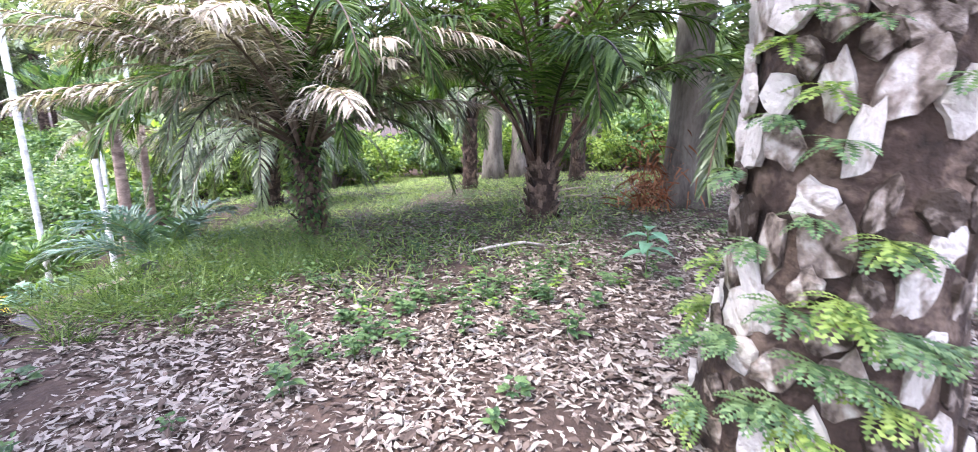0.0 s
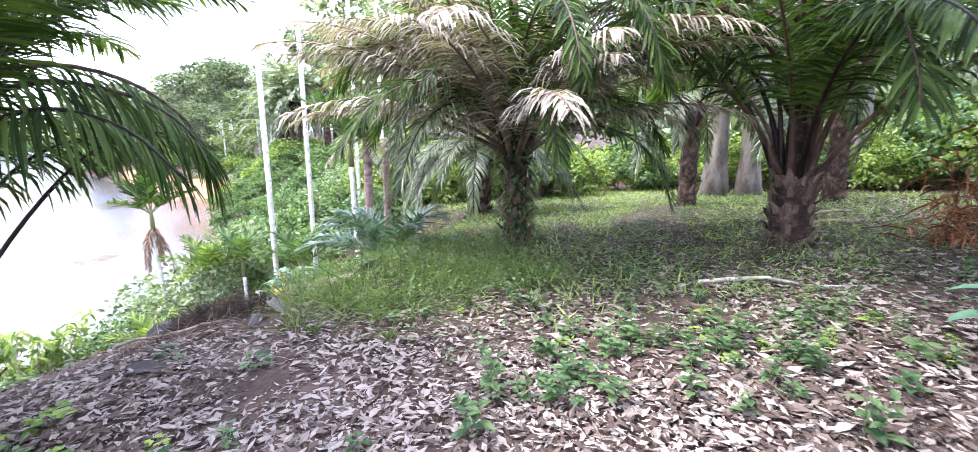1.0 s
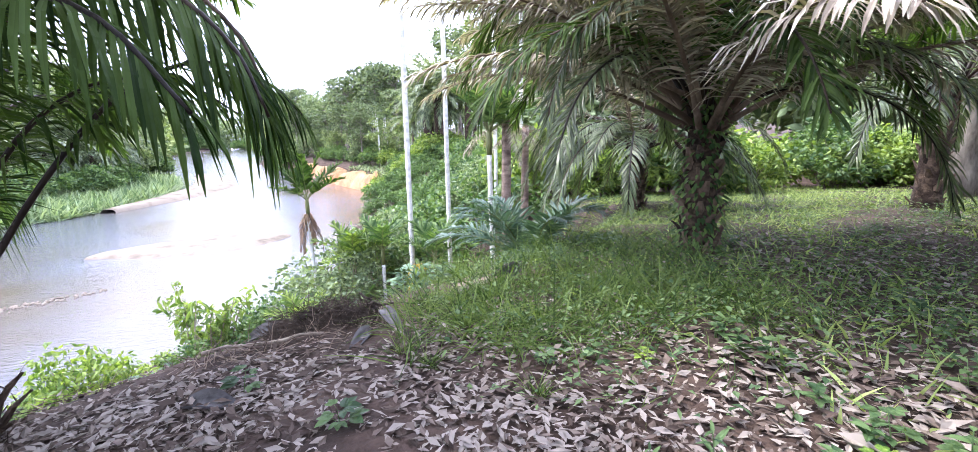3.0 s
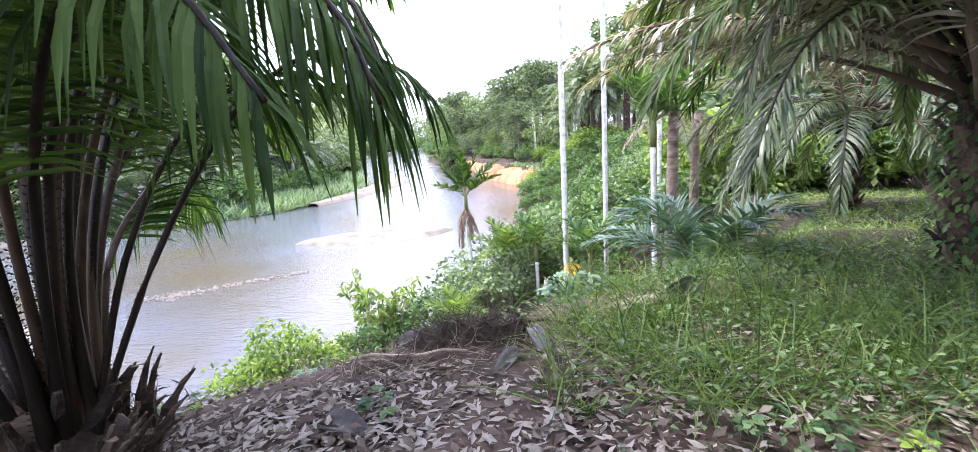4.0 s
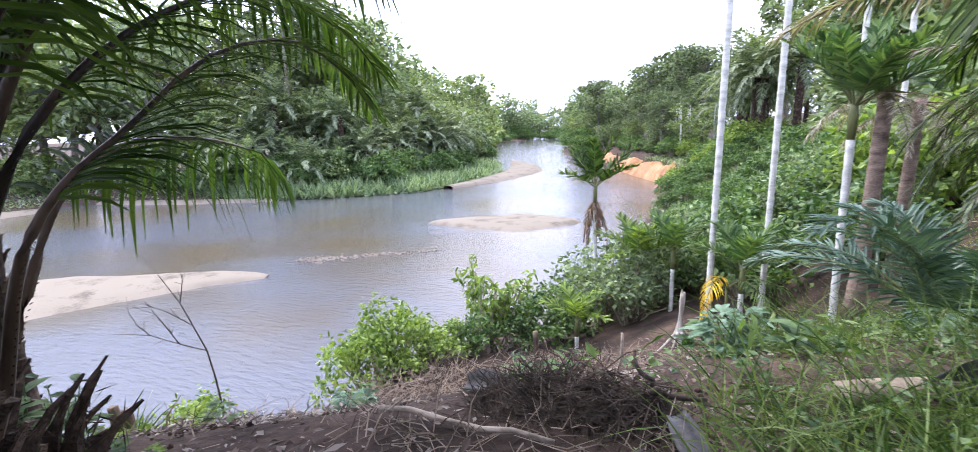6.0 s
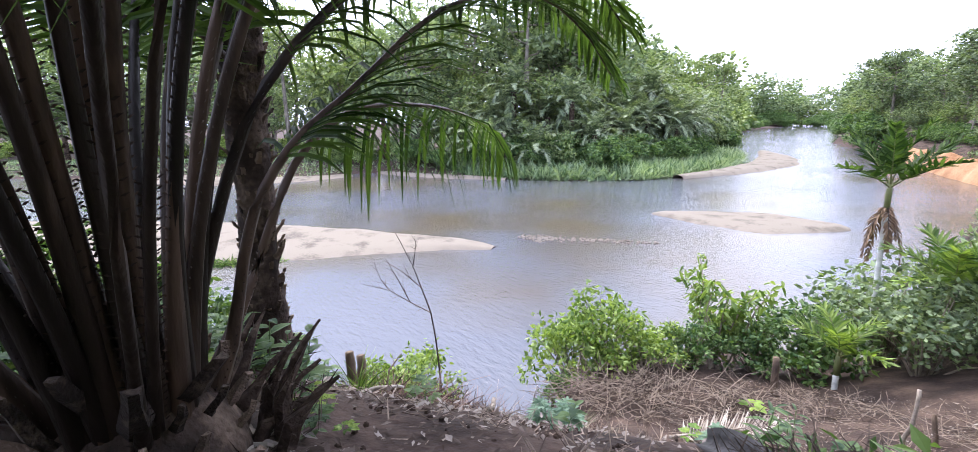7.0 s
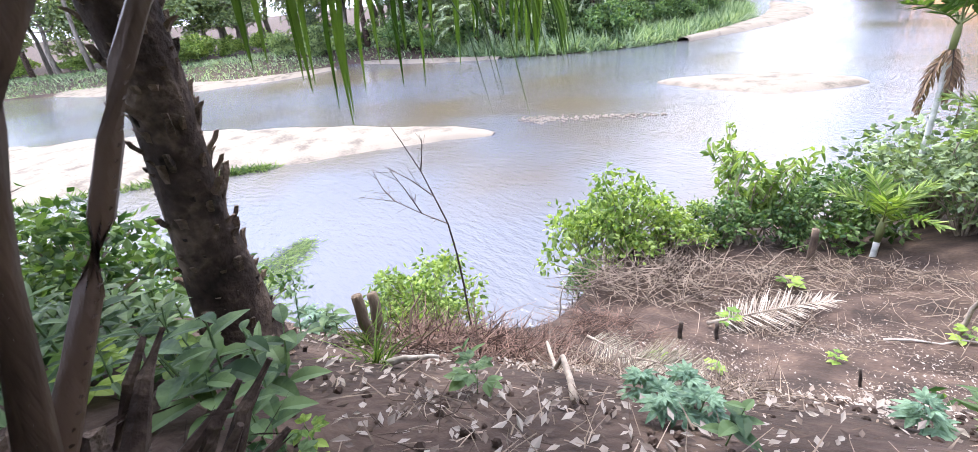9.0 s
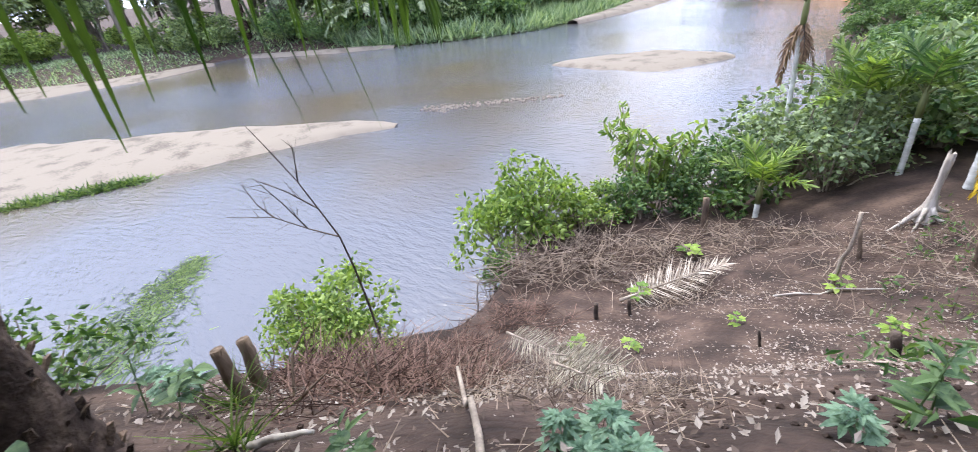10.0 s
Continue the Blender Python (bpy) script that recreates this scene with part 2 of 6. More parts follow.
FROND_YELLOW = material("yellow_palm_leaflet", (0.45, 0.27, 0.02), (0.75, 0.55, 0.06), 3, 0.6, 0.0, island=0.4, translucent=0.3, fine=9)
RACHIS = material("palm_stalk_brown", (0.010, 0.006, 0.004), (0.10, 0.062, 0.042), 3.0, 0.5, 0.5, c3=(0.03, 0.019, 0.013), obj_random=0.5, fine=30, spec=0.28, stretch=(1, 1, 0.15))
RACHIS_PALE = material("dry_stalk", (0.09, 0.062, 0.045), (0.30, 0.225, 0.17), 3.0, 0.8, 0.5, obj_random=0.5, fine=30, stretch=(1, 1, 0.15))
RACHIS_GREEN = material("palm_stalk_green", (0.07, 0.085, 0.03), (0.18, 0.19, 0.07), 2.0, 0.5, 0.2, fine=30, stretch=(1, 1, 0.2))
PALM_BARK = material("palm_trunk_bark", (0.018, 0.012, 0.009), (0.16, 0.115, 0.085), 6.0, 0.95, 1.0, c3=(0.05, 0.033, 0.025), fine=30)
LEAF_BASE = material("old_leaf_base", (0.022, 0.015, 0.012), (0.19, 0.135, 0.10), 5.0, 0.95, 0.8, obj_random=0.5, fine=35)
PALE_BASE = material("pale_cut_leaf_base", (0.04, 0.028, 0.02), (0.50, 0.46, 0.41), 13.0, 0.95, 1.0, c3=(0.24, 0.195, 0.16), obj_random=0.6, fine=45)
ARECA_BARK = material("pale_ringed_palm_bark", (0.38, 0.38, 0.34), (0.72, 0.72, 0.68), 2.0, 0.85, 0.4, fine=18, stretch=(1, 1, 3.0))
BARK = material("grey_tree_bark", (0.07, 0.06, 0.05), (0.28, 0.25, 0.21), 3.0, 0.95, 0.8, fine=22, stretch=(1, 1, 0.3))
BARK_BROWN = material("brown_palm_bark", (0.10, 0.07, 0.055), (0.34, 0.26, 0.21), 3.0, 0.95, 0.8, fine=22, stretch=(1, 1, 2.5))
WOOD_WHITE = material("bleached_wood", (0.22, 0.19, 0.16), (0.55, 0.51, 0.46), 5.0, 0.85, 0.6, fine=30, stretch=(1, 1, 0.25))
WOOD_GREY = material("weathered_stick", (0.12, 0.095, 0.075), (0.38, 0.32, 0.26), 6.0, 0.9, 0.5, fine=40, island=0.4)
WOOD_BROWN = material("brown_cut_wood", (0.05, 0.035, 0.026), (0.20, 0.145, 0.10), 6.0, 0.9, 0.6, fine=40, stretch=(1, 1, 0.3))
WOOD_DARK = material("dark_rotten_wood", (0.02, 0.015, 0.012), (0.10, 0.075, 0.06), 6.0, 0.9, 0.6, fine=40)
SHEATH = material("black_palm_sheath", (0.012, 0.011, 0.012), (0.07, 0.065, 0.07), 5.0, 0.55, 0.3, fine=30, spec=0.5)
LEAF_TREE = material("tree_foliage", (0.07, 0.105, 0.055), (0.24, 0.305, 0.16), 0.35, 0.6, 0.0, island=0.55, translucent=0.25, fine=2)
LEAF_TREE2 = material("tree_foliage_yellowish", (0.08, 0.12, 0.045), (0.25, 0.31, 0.13), 0.35, 0.6, 0.0, island=0.55, translucent=0.25, fine=2)
LEAF_DARK = material("dark_tree_foliage", (0.045, 0.07, 0.035), (0.17, 0.22, 0.11), 0.35, 0.6, 0.0, island=0.5, translucent=0.2, fine=2)
LEAF_VINE = material("vine_foliage", (0.085, 0.135, 0.055), (0.28, 0.35, 0.16), 0.6, 0.55, 0.0, island=0.55, translucent=0.3, fine=3)
LEAF_LIME = material("bright_shrub_leaf", (0.07, 0.125, 0.028), (0.255, 0.335, 0.095), 1.2, 0.5, 0.0, island=0.6, translucent=0.35, fine=6)
LEAF_MID = material("shrub_leaf", (0.035, 0.078, 0.028), (0.14, 0.215, 0.075), 1.2, 0.5, 0.0, island=0.6, translucent=0.3, fine=6)
WEED_GREEN = material("weed_leaf", (0.045, 0.09, 0.04), (0.15, 0.225, 0.10), 2.0, 0.55, 0.0, island=0.6, translucent=0.3, fine=10)
WEED_BLUE = material("bluish_weed_leaf", (0.05, 0.13, 0.075), (0.16, 0.30, 0.20), 2.0, 0.5, 0.0, island=0.5, translucent=0.2, fine=10)
GRASS = material("grass_blade", (0.036, 0.072, 0.02), (0.14, 0.2, 0.063), 0.8, 0.6, 0.0, island=0.7, translucent=0.3, fine=4)
# second grass, its colour raised to show sunlight on the clearing
GRASS_SUNLIT = material("sunlit_grass_blade", (0.13, 0.20, 0.065), (0.34, 0.42, 0.16), 0.5, 0.6, 0.0, island=0.7, translucent=0.3, fine=4)
REED = material("reed_blade", (0.095, 0.155, 0.085), (0.30, 0.375, 0.24), 0.2, 0.6, 0.0, island=0.7, translucent=0.3, fine=1)
LITTER = material("dead_leaf", (0.07, 0.05, 0.04), (0.28, 0.245, 0.215), 1.2, 0.85, 0.0, c3=(0.14, 0.107, 0.088), island=0.95, fine=8)
TWIG = material("dry_twig", (0.06, 0.04, 0.03), (0.29, 0.23, 0.18), 2.0, 0.9, 0.0, island=0.7, fine=8)
BRUSH_RED = material("dry_reddish_brush", (0.045, 0.024, 0.018), (0.22, 0.14, 0.11), 2.0, 0.9, 0.0, island=0.7, fine=8)


# ---- mesh tools ----
class Soup:
    """Collects vertices and faces of one mesh."""
    def __init__(self):
        self.v, self.f = [], []

    def tube(self, pts, radii, sides=6, cap=True):
        base = len(self.v)
        n = len(pts)
        pts = [Vector(p) for p in pts]
        up = Vector((0.3, 0.2, 1)).normalized()
        for i, p in enumerate(pts):
            d = (pts[min(i + 1, n - 1)] - pts[max(i - 1, 0)])
            d = d.normalized() if d.length > 1e-9 else Vector((0, 0, 1))
            a = d.cross(up if abs(d.dot(up)) < 0.95 else Vector((1, 0, 0))).normalized()
            b = d.cross(a)
            for k in range(sides):
                t = 2 * math.pi * k / sides
                self.v.append(p + (a * math.cos(t) + b * math.sin(t)) * radii[i])
        for i in range(n - 1):
            for k in range(sides):
                k2 = (k + 1) % sides
                self.f.append((base + i * sides + k, base + i * sides + k2, base + (i + 1) * sides + k2, base + (i + 1) * sides + k))
        if cap:
            self.f.append(tuple(base + k for k in reversed(range(sides))))
            self.f.append(tuple(base + (n - 1) * sides + k for k in range(sides)))

    def leaf(self, p, d, side, length, width, fold=0.15, bend=0.0):
        """A pointed folded leaf of four triangles."""
        d, side = d.normalized(), side.normalized()
        nrm = d.cross(side)
        b = len(self.v)
        mid = p + d * length * 0.5 - Vector((0, 0, bend * length * 0.3))
        tip = p + d * length - Vector((0, 0, bend * length))
        self.v += [p, mid + side * width / 2 + nrm * width * fold, mid, mid - side * width / 2 + nrm * width * fold, tip]
        self.f += [(b, b + 2, b + 1), (b, b + 3, b + 2), (b + 1, b + 2, b + 4), (b + 2, b + 3, b + 4)]

    def oval(self, p, d, side, length, width, fold=0.12, bend=0.3):
        """A smooth-edged leaf with a folded midrib and a drooping tip."""
        d, side = d.normalized(), side.normalized()
        nrm = d.cross(side)
        b = len(self.v)
        for u, w in ((0, 0.06), (0.18, 0.72), (0.42, 1.0), (0.68, 0.82), (0.88, 0.38), (1.0, 0.03)):
            c = p + d * length * u - Vector((0, 0, bend * length * u * u))
            self.v += [c + side * width * w / 2 + nrm * width * w * fold, c, c - side * width * w / 2 + nrm * width * w * fold]
        for i in range(5):
            k = b + 3 * i
            self.f += [(k, k + 1, k + 4, k + 3), (k + 1, k + 2, k + 5, k + 4)]

    def diamond(self, p, d, side, length, width, fold=0.12):
        d, side = d.normalized(), side.normalized()
        nrm = d.cross(side)
        b = len(self.v)
        m = p + d * length * 0.45
        self.v += [p, m + side * width / 2 + nrm * width * fold, p + d * length, m - side * width / 2 + nrm * width * fold]
        self.f += [(b, b + 2, b + 1), (b, b + 3, b + 2)]

    def blade(self, p, d, side, length, width, droop=0.5, seg=3):
        b = len(self.v)
        side = side.normalized()
        q = p.copy()
        for i in range(seg + 1):
            w = width * (1 - (i / seg) ** 1.6) * 0.5 + 0.0008
            self.v += [q - side * w, q + side * w]
            d = (d - Vector((0, 0, droop / seg))).normalized()
            q = q + d * length / seg
        for i in range(seg):
            k = b + 2 * i
            self.f.append((k, k + 1, k + 3, k + 2))

    def mesh(self, name, mat, smooth=False):
        return raw_mesh(name, self.v, self.f, mat, smooth)


def rnd_dir(r, up=0.0):
    while True:
        v = Vector((r.uniform(-1, 1), r.uniform(-1, 1), r.uniform(-1, 1)))
        if 0.05 < v.length < 1:
            v = v.normalized()
            v.z += up
            return v.normalized()


def empty(name, m, label, category, group=""):
    ob = new(name)
    ob.empty_display_size = 0.1
    ob.matrix_basis = m
    return tagged(ob, label, category, group)


# ---- palm fronds ----
def frond_curve(length, a0, a1, power=1.5, n=24, sway=0.0):
    """Stalk in the x-z plane: from a0 degrees off the vertical to a1 at the tip."""
    pts, p = [], Vector((0, 0, 0))
    for i in range(n + 1):
        s = i / n
        pts.append(p.copy())
        a = radians(a0 + (a1 - a0) * s ** power)
        p = p + Vector((math.sin(a), sway * math.sin(s * 3), math.cos(a))) * length / n
    return pts


def smooth_curve(ctrl, n=24):
    """A smooth stalk through a few (outward, up) points."""
    c = [Vector((x, 0, z)) for x, z in ctrl]
    c = [c[0] * 2 - c[1]] + c + [c[-1] * 2 - c[-2]]
    out = []
    for i in range(n + 1):
        u = i / n * (len(ctrl) - 1)
        a = min(int(u), len(ctrl) - 2)
        t = u - a
        p0, p1, p2, p3 = c[a:a + 4]
        out.append(0.5 * (2 * p1 + (p2 - p0) * t + (2 * p0 - 5 * p1 + 4 * p2 - p3) * t * t + (3 * p1 - p0 - 3 * p2 + p3) * t ** 3))
    return out


def frond_meshes(name, length, a0, a1, pairs, leaflet, start, seed, mat, stalk_mat, r0=0.03, power=1.5, droop=0.9, width=0.035, spines=False, sway=0.0, seg=3, lift=0.25, wide_base=1.9, curve=None):
    r = random.Random(seed)
    pts = smooth_curve(curve) if curve else frond_curve(length, a0, a1, power, 24, sway)
    n = len(pts) - 1
    st = Soup()
    rad = [r0 * (wide_base * (1 - i / n * 6) + (i / n * 6) if i / n < 1 / 6 else (1 - 0.85 * (i / n - 1 / 6))) for i in range(n + 1)]
    st.tube(pts, rad, 7)
    if spines:
        for i in range(70):
            s = 0.04 + 0.3 * i / 70
            k = s * n
            a = int(k)
            p = pts[a].lerp(pts[a + 1], k - a)
            d = (pts[a + 1] - pts[a]).normalized()
            y = Vector((0, 1 if i % 2 else -1, 0))
            q = p + y * rad[a] * 0.9
            st.diamond(q, y + d * 0.5, d, 0.012 + 0.01 * r.random(), 0.008)
    lf = Soup()
    for i in range(pairs):
        s = start + (1 - start) * (i + 0.5) / pairs
        k = min(s * n, n - 1e-3)
        a = int(k)
        p = pts[a].lerp(pts[a + 1], k - a)
        d = (pts[a + 1] - pts[a]).normalized()
        up = Vector((0, 1, 0)).cross(d).normalized() * -1
        t = (s - start) / (1 - start)
        size = leaflet * (0.35 + 0.65 * math.sin(min(1.0, t * 1.15 + 0.18) * math.pi * 0.86)) if t < 0.87 else leaflet * (0.62 - (t - 0.87) * 1.6)
        for sgn in (-1, 1):
            if r.random() < 0.04:
                continue
            y = Vector((0, sgn, 0))
            dd = (y * (0.85 - 0.35 * t) + d * (0.45 + 0.5 * t) + up * r.uniform(-0.1, 2 * lift)).normalized()
            dd = (dd + rnd_dir(r) * 0.16).normalized()
            ln = size * r.uniform(0.7, 1.12)
            q = p + y * rad[a] * 0.6
            b = len(lf.v)
            wv = dd.cross(up).normalized()
            if r.random() < 0.5:
                wv = (wv + up * r.uniform(-0.5, 0.5)).normalized()
            dcur = dd.copy()
            for j in range(seg + 1):
                u = j / seg
                w = width * 0.5 * (0.55 + 1.1 * u) * (1 - u ** 2.5) + 0.0012
                nrm = dcur.cross(wv).normalized()
                lf.v += [q - wv * w, q + nrm * w * 0.35, q + wv * w]
                dcur = (dcur - Vector((0, 0, droop * r.uniform(0.8, 1.2) / seg * (0.5 + u)))).normalized()
                q = q + dcur * ln / seg
            for j in range(seg):
                m = b + 3 * j
                lf.f += [(m, m + 1, m + 4, m + 3), (m + 1, m + 2, m + 5, m + 4)]
    return st.mesh(name + "_stalk", stalk_mat, True), lf.mesh(name + "_leaflets", mat)


def add_frond(parent, meshes, m, label=""):
    st = obj("frond", meshes[0], parent, m, label)
    obj("foliage", meshes[1], st)
    return st


FV = {}
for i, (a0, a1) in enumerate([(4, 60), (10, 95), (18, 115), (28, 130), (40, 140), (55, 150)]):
    FV["g%d" % i] = frond_meshes("palm_frond", 3.6, a0, a1, 78, 0.62, 0.26, 10 + i, FROND_LIT, RACHIS, 0.026, spines=True)
for i, (a0, a1) in enumerate([(38, 96), (48, 104), (60, 116)]):
    FV["d%d" % i] = frond_meshes("dry_frond", 3.4, a0, a1, 66, 0.55, 0.22, 30 + i, FROND_DRY, RACHIS_PALE, 0.024, droop=1.4, width=0.026)
for i, (a0, a1) in enumerate([(58, 100), (70, 108)]):
    FV["s%d" % i] = frond_meshes("dry_frond", 3.3, a0, a1, 72, 0.5, 0.2, 35 + i, FROND_GREY, RACHIS_PALE, 0.022, 1.3, 2.2, 0.022)
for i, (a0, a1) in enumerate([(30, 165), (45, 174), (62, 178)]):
    FV["h%d" % i] = frond_meshes("hanging_frond", 3.0, a0, a1, 70, 0.5, 0.2, 50 + i, FROND_LIT, RACHIS, 0.022, 0.9, 1.1, 0.028)
for i, (a0, a1) in enumerate([(10, 95), (25, 130), (38, 160), (52, 174)]):
    FV["p%d" % i] = frond_meshes("palm_frond", 3.4, a0, a1, 76, 0.58, 0.24, 90 + i, FROND, RACHIS, 0.024, 1.2, 1.0, 0.03, spines=True)
for i, (a0, a1) in enumerate([(20, 100), (45, 125)]):
    FV["y%d" % i] = frond_meshes("young_frond", 1.7, a0, a1, 60, 0.42, 0.15, 40 + i, FROND_BLUE, RACHIS_GREEN, 0.014, droop=0.6, width=0.03)

# one cut stub of an old leaf, pointing up and outwards
def stub_mesh(name, w, h, t, mat, seed):
    r = random.Random(seed)
    s = Soup()
    rows = [(0.0, 1.0, 0.0), (0.35, 0.85, 0.35), (0.75, 0.55, 0.85), (1.0, 0.35 + 0.15 * r.random(), 1.0)]
    for u, k, out in rows:
        x = t * (0.2 + out) + t * r.uniform(-0.25, 0.25)
        k *= r.uniform(0.75, 1.2)
        s.v += [Vector((x - 0.6 * t * (1 - 0.4 * u), -w / 2 * k, h * u)), Vector((x, -w / 4 * k, h * u + 0.015)), Vector((x, w / 4 * k, h * u + 0.01 * r.random())), Vector((x - 0.6 * t * (1 - 0.4 * u), w / 2 * k, h * u))]
    for i in range(3):
        for j in range(3):
            a = i * 4 + j
            s.f.append((a, a + 1, a + 5, a + 4))
        a = i * 4
        s.f.append((a + 3, a, a + 4, a + 7))
    s.f.append((12, 13, 14, 15))
    return s.mesh(name, mat)


STUBS = [stub_mesh("leaf_base", 0.17, 0.24, 0.12, LEAF_BASE, k) for k in range(3)]
STUBS_SPIKE = [stub_mesh("leaf_base", 0.15, 0.42, 0.16, LEAF_BASE, k + 9) for k in range(3)]


def trunk_mesh(name, pts, radii, mat, sides=14, rough=0.12, seed=0):
    s = Soup()
    s.tube(pts, radii, sides)
    c = [Vector(p) for p in pts]
    for i, v in enumerate(s.v):
        o = c[min(i // sides, len(c) - 1)]
        s.v[i] = o + (v - o) * (1 + rough * noise.noise(v * 5 + Vector((seed, 0, 0))))
    return s.mesh(name, mat, True)


def bend_line(base, top, sag=0.0, n=10):
    a, b = Vector(base), Vector(top)
    out = []
    for i in range(n + 1):
        u = i / n
        p = a.lerp(b, u)
        p += Vector((b.x - a.x, b.y - a.y, 0)) * sag * math.sin(math.pi * u)
        out.append(p)
    return out


def stubs_on(trunk, pts, radii, meshes, count, seed, scale=(0.8, 1.2), u0=0.02, u1=0.98, lean=0.0, seat=0.82):
    r = random.Random(seed)
    n = len(pts) - 1
    for i in range(count):
        u = u0 + (u1 - u0) * (i + 0.5) / count
        k = min(u * n, n - 1e-3)
        a = int(k)
        p = Vector(pts[a]).lerp(Vector(pts[a + 1]), k - a)
        rad = radii[a] * (1 - (k - a)) + radii[a + 1] * (k - a)
        ang = i * 2.39996 + r.uniform(-0.2, 0.2)
        d = (Vector(pts[a + 1]) - Vector(pts[a])).normalized()
        q = Vector((0, 0, 1)).rotation_difference(d).to_matrix().to_4x4()
        sc = r.uniform(*scale)
        m = Matrix.Translation(p) @ q @ Matrix.Rotation(ang, 4, 'Z') @ Matrix.Translation((rad * seat, 0, 0)) @ Matrix.Rotation(r.uniform(-0.15, 0.2) + lean, 4, 'Y') @ Matrix.Diagonal((sc, sc * r.uniform(0.85, 1.15), sc * r.uniform(0.8, 1.25), 1))
        obj("leaf_base", meshes[i % len(meshes)], trunk, m)


def oil_palm(x, y, height, radius, fronds, label, seed, stubs=60, z=None, lean=(0, 0), scale=1.0, meshes=None, group="oil palms of the grove", tiers=(), spear=0.0):
    """fronds: list of (variant, count, frond azimuth spread)."""
    r = random.Random(seed)
    z = ground_z(x, y) - 0.08 if z is None else z
    p = empty("oil_palm", Matrix.Translation((x, y, z)), label, "palm", group)
    pts = bend_line((0, 0, 0), (lean[0], lean[1], height), 0.0, 8)
    radii = [radius * (1.25 if i == 0 else 1.08 if i == 1 else 1.0) for i in range(9)]
    t = obj("trunk", trunk_mesh("trunk", pts, radii, PALM_BARK, seed=seed), p)
    stubs_on(t, pts, radii, meshes or STUBS, stubs, seed, (0.62, 0.95))
    k = 0
    for var, count in fronds:
        for i in range(count):
            az = k * 137.5 + r.uniform(-15, 15)
            k += 1
            sc = scale * r.uniform(0.88, 1.1)
            m = Matrix.Translation((lean[0], lean[1], height - 0.1 + r.uniform(-0.15, 0.1))) @ Matrix.Rotation(radians(az), 4, 'Z') @ Matrix.Translation((radius * 0.6, 0, 0)) @ Matrix.Rotation(radians(r.uniform(-6, 6)), 4, 'X') @ Matrix.Scale(sc, 4)
            add_frond(p, FV[var], m, "dry grey-brown drooping frond" if var[0] == "d" else "")
    if spear:
        s = Soup()
        s.tube([(lean[0], lean[1], height - 0.1), (lean[0] + 0.02, lean[1], height + spear * 0.6), (lean[0] - 0.03, lean[1], height + spear)], [radius * 0.6, radius * 0.5, radius * 0.35], 9)
        obj("crown_stem", s.mesh("crown_stem", PALM_BARK, True), p)
    for var, count, h in tiers:
        for i in range(count):
            k += 1
            m = Matrix.Translation((lean[0], lean[1], h + r.uniform(-0.15, 0.15))) @ Matrix.Rotation(radians(k * 137.5 + r.uniform(-15, 15)), 4, 'Z') @ Matrix.Translation((radius * 0.4, 0, 0)) @ Matrix.Scale(scale * r.uniform(0.85, 1.05), 4)
            add_frond(p, FV[var], m, "dry grey-brown drooping frond" if var[0] == "d" else "")
    return p


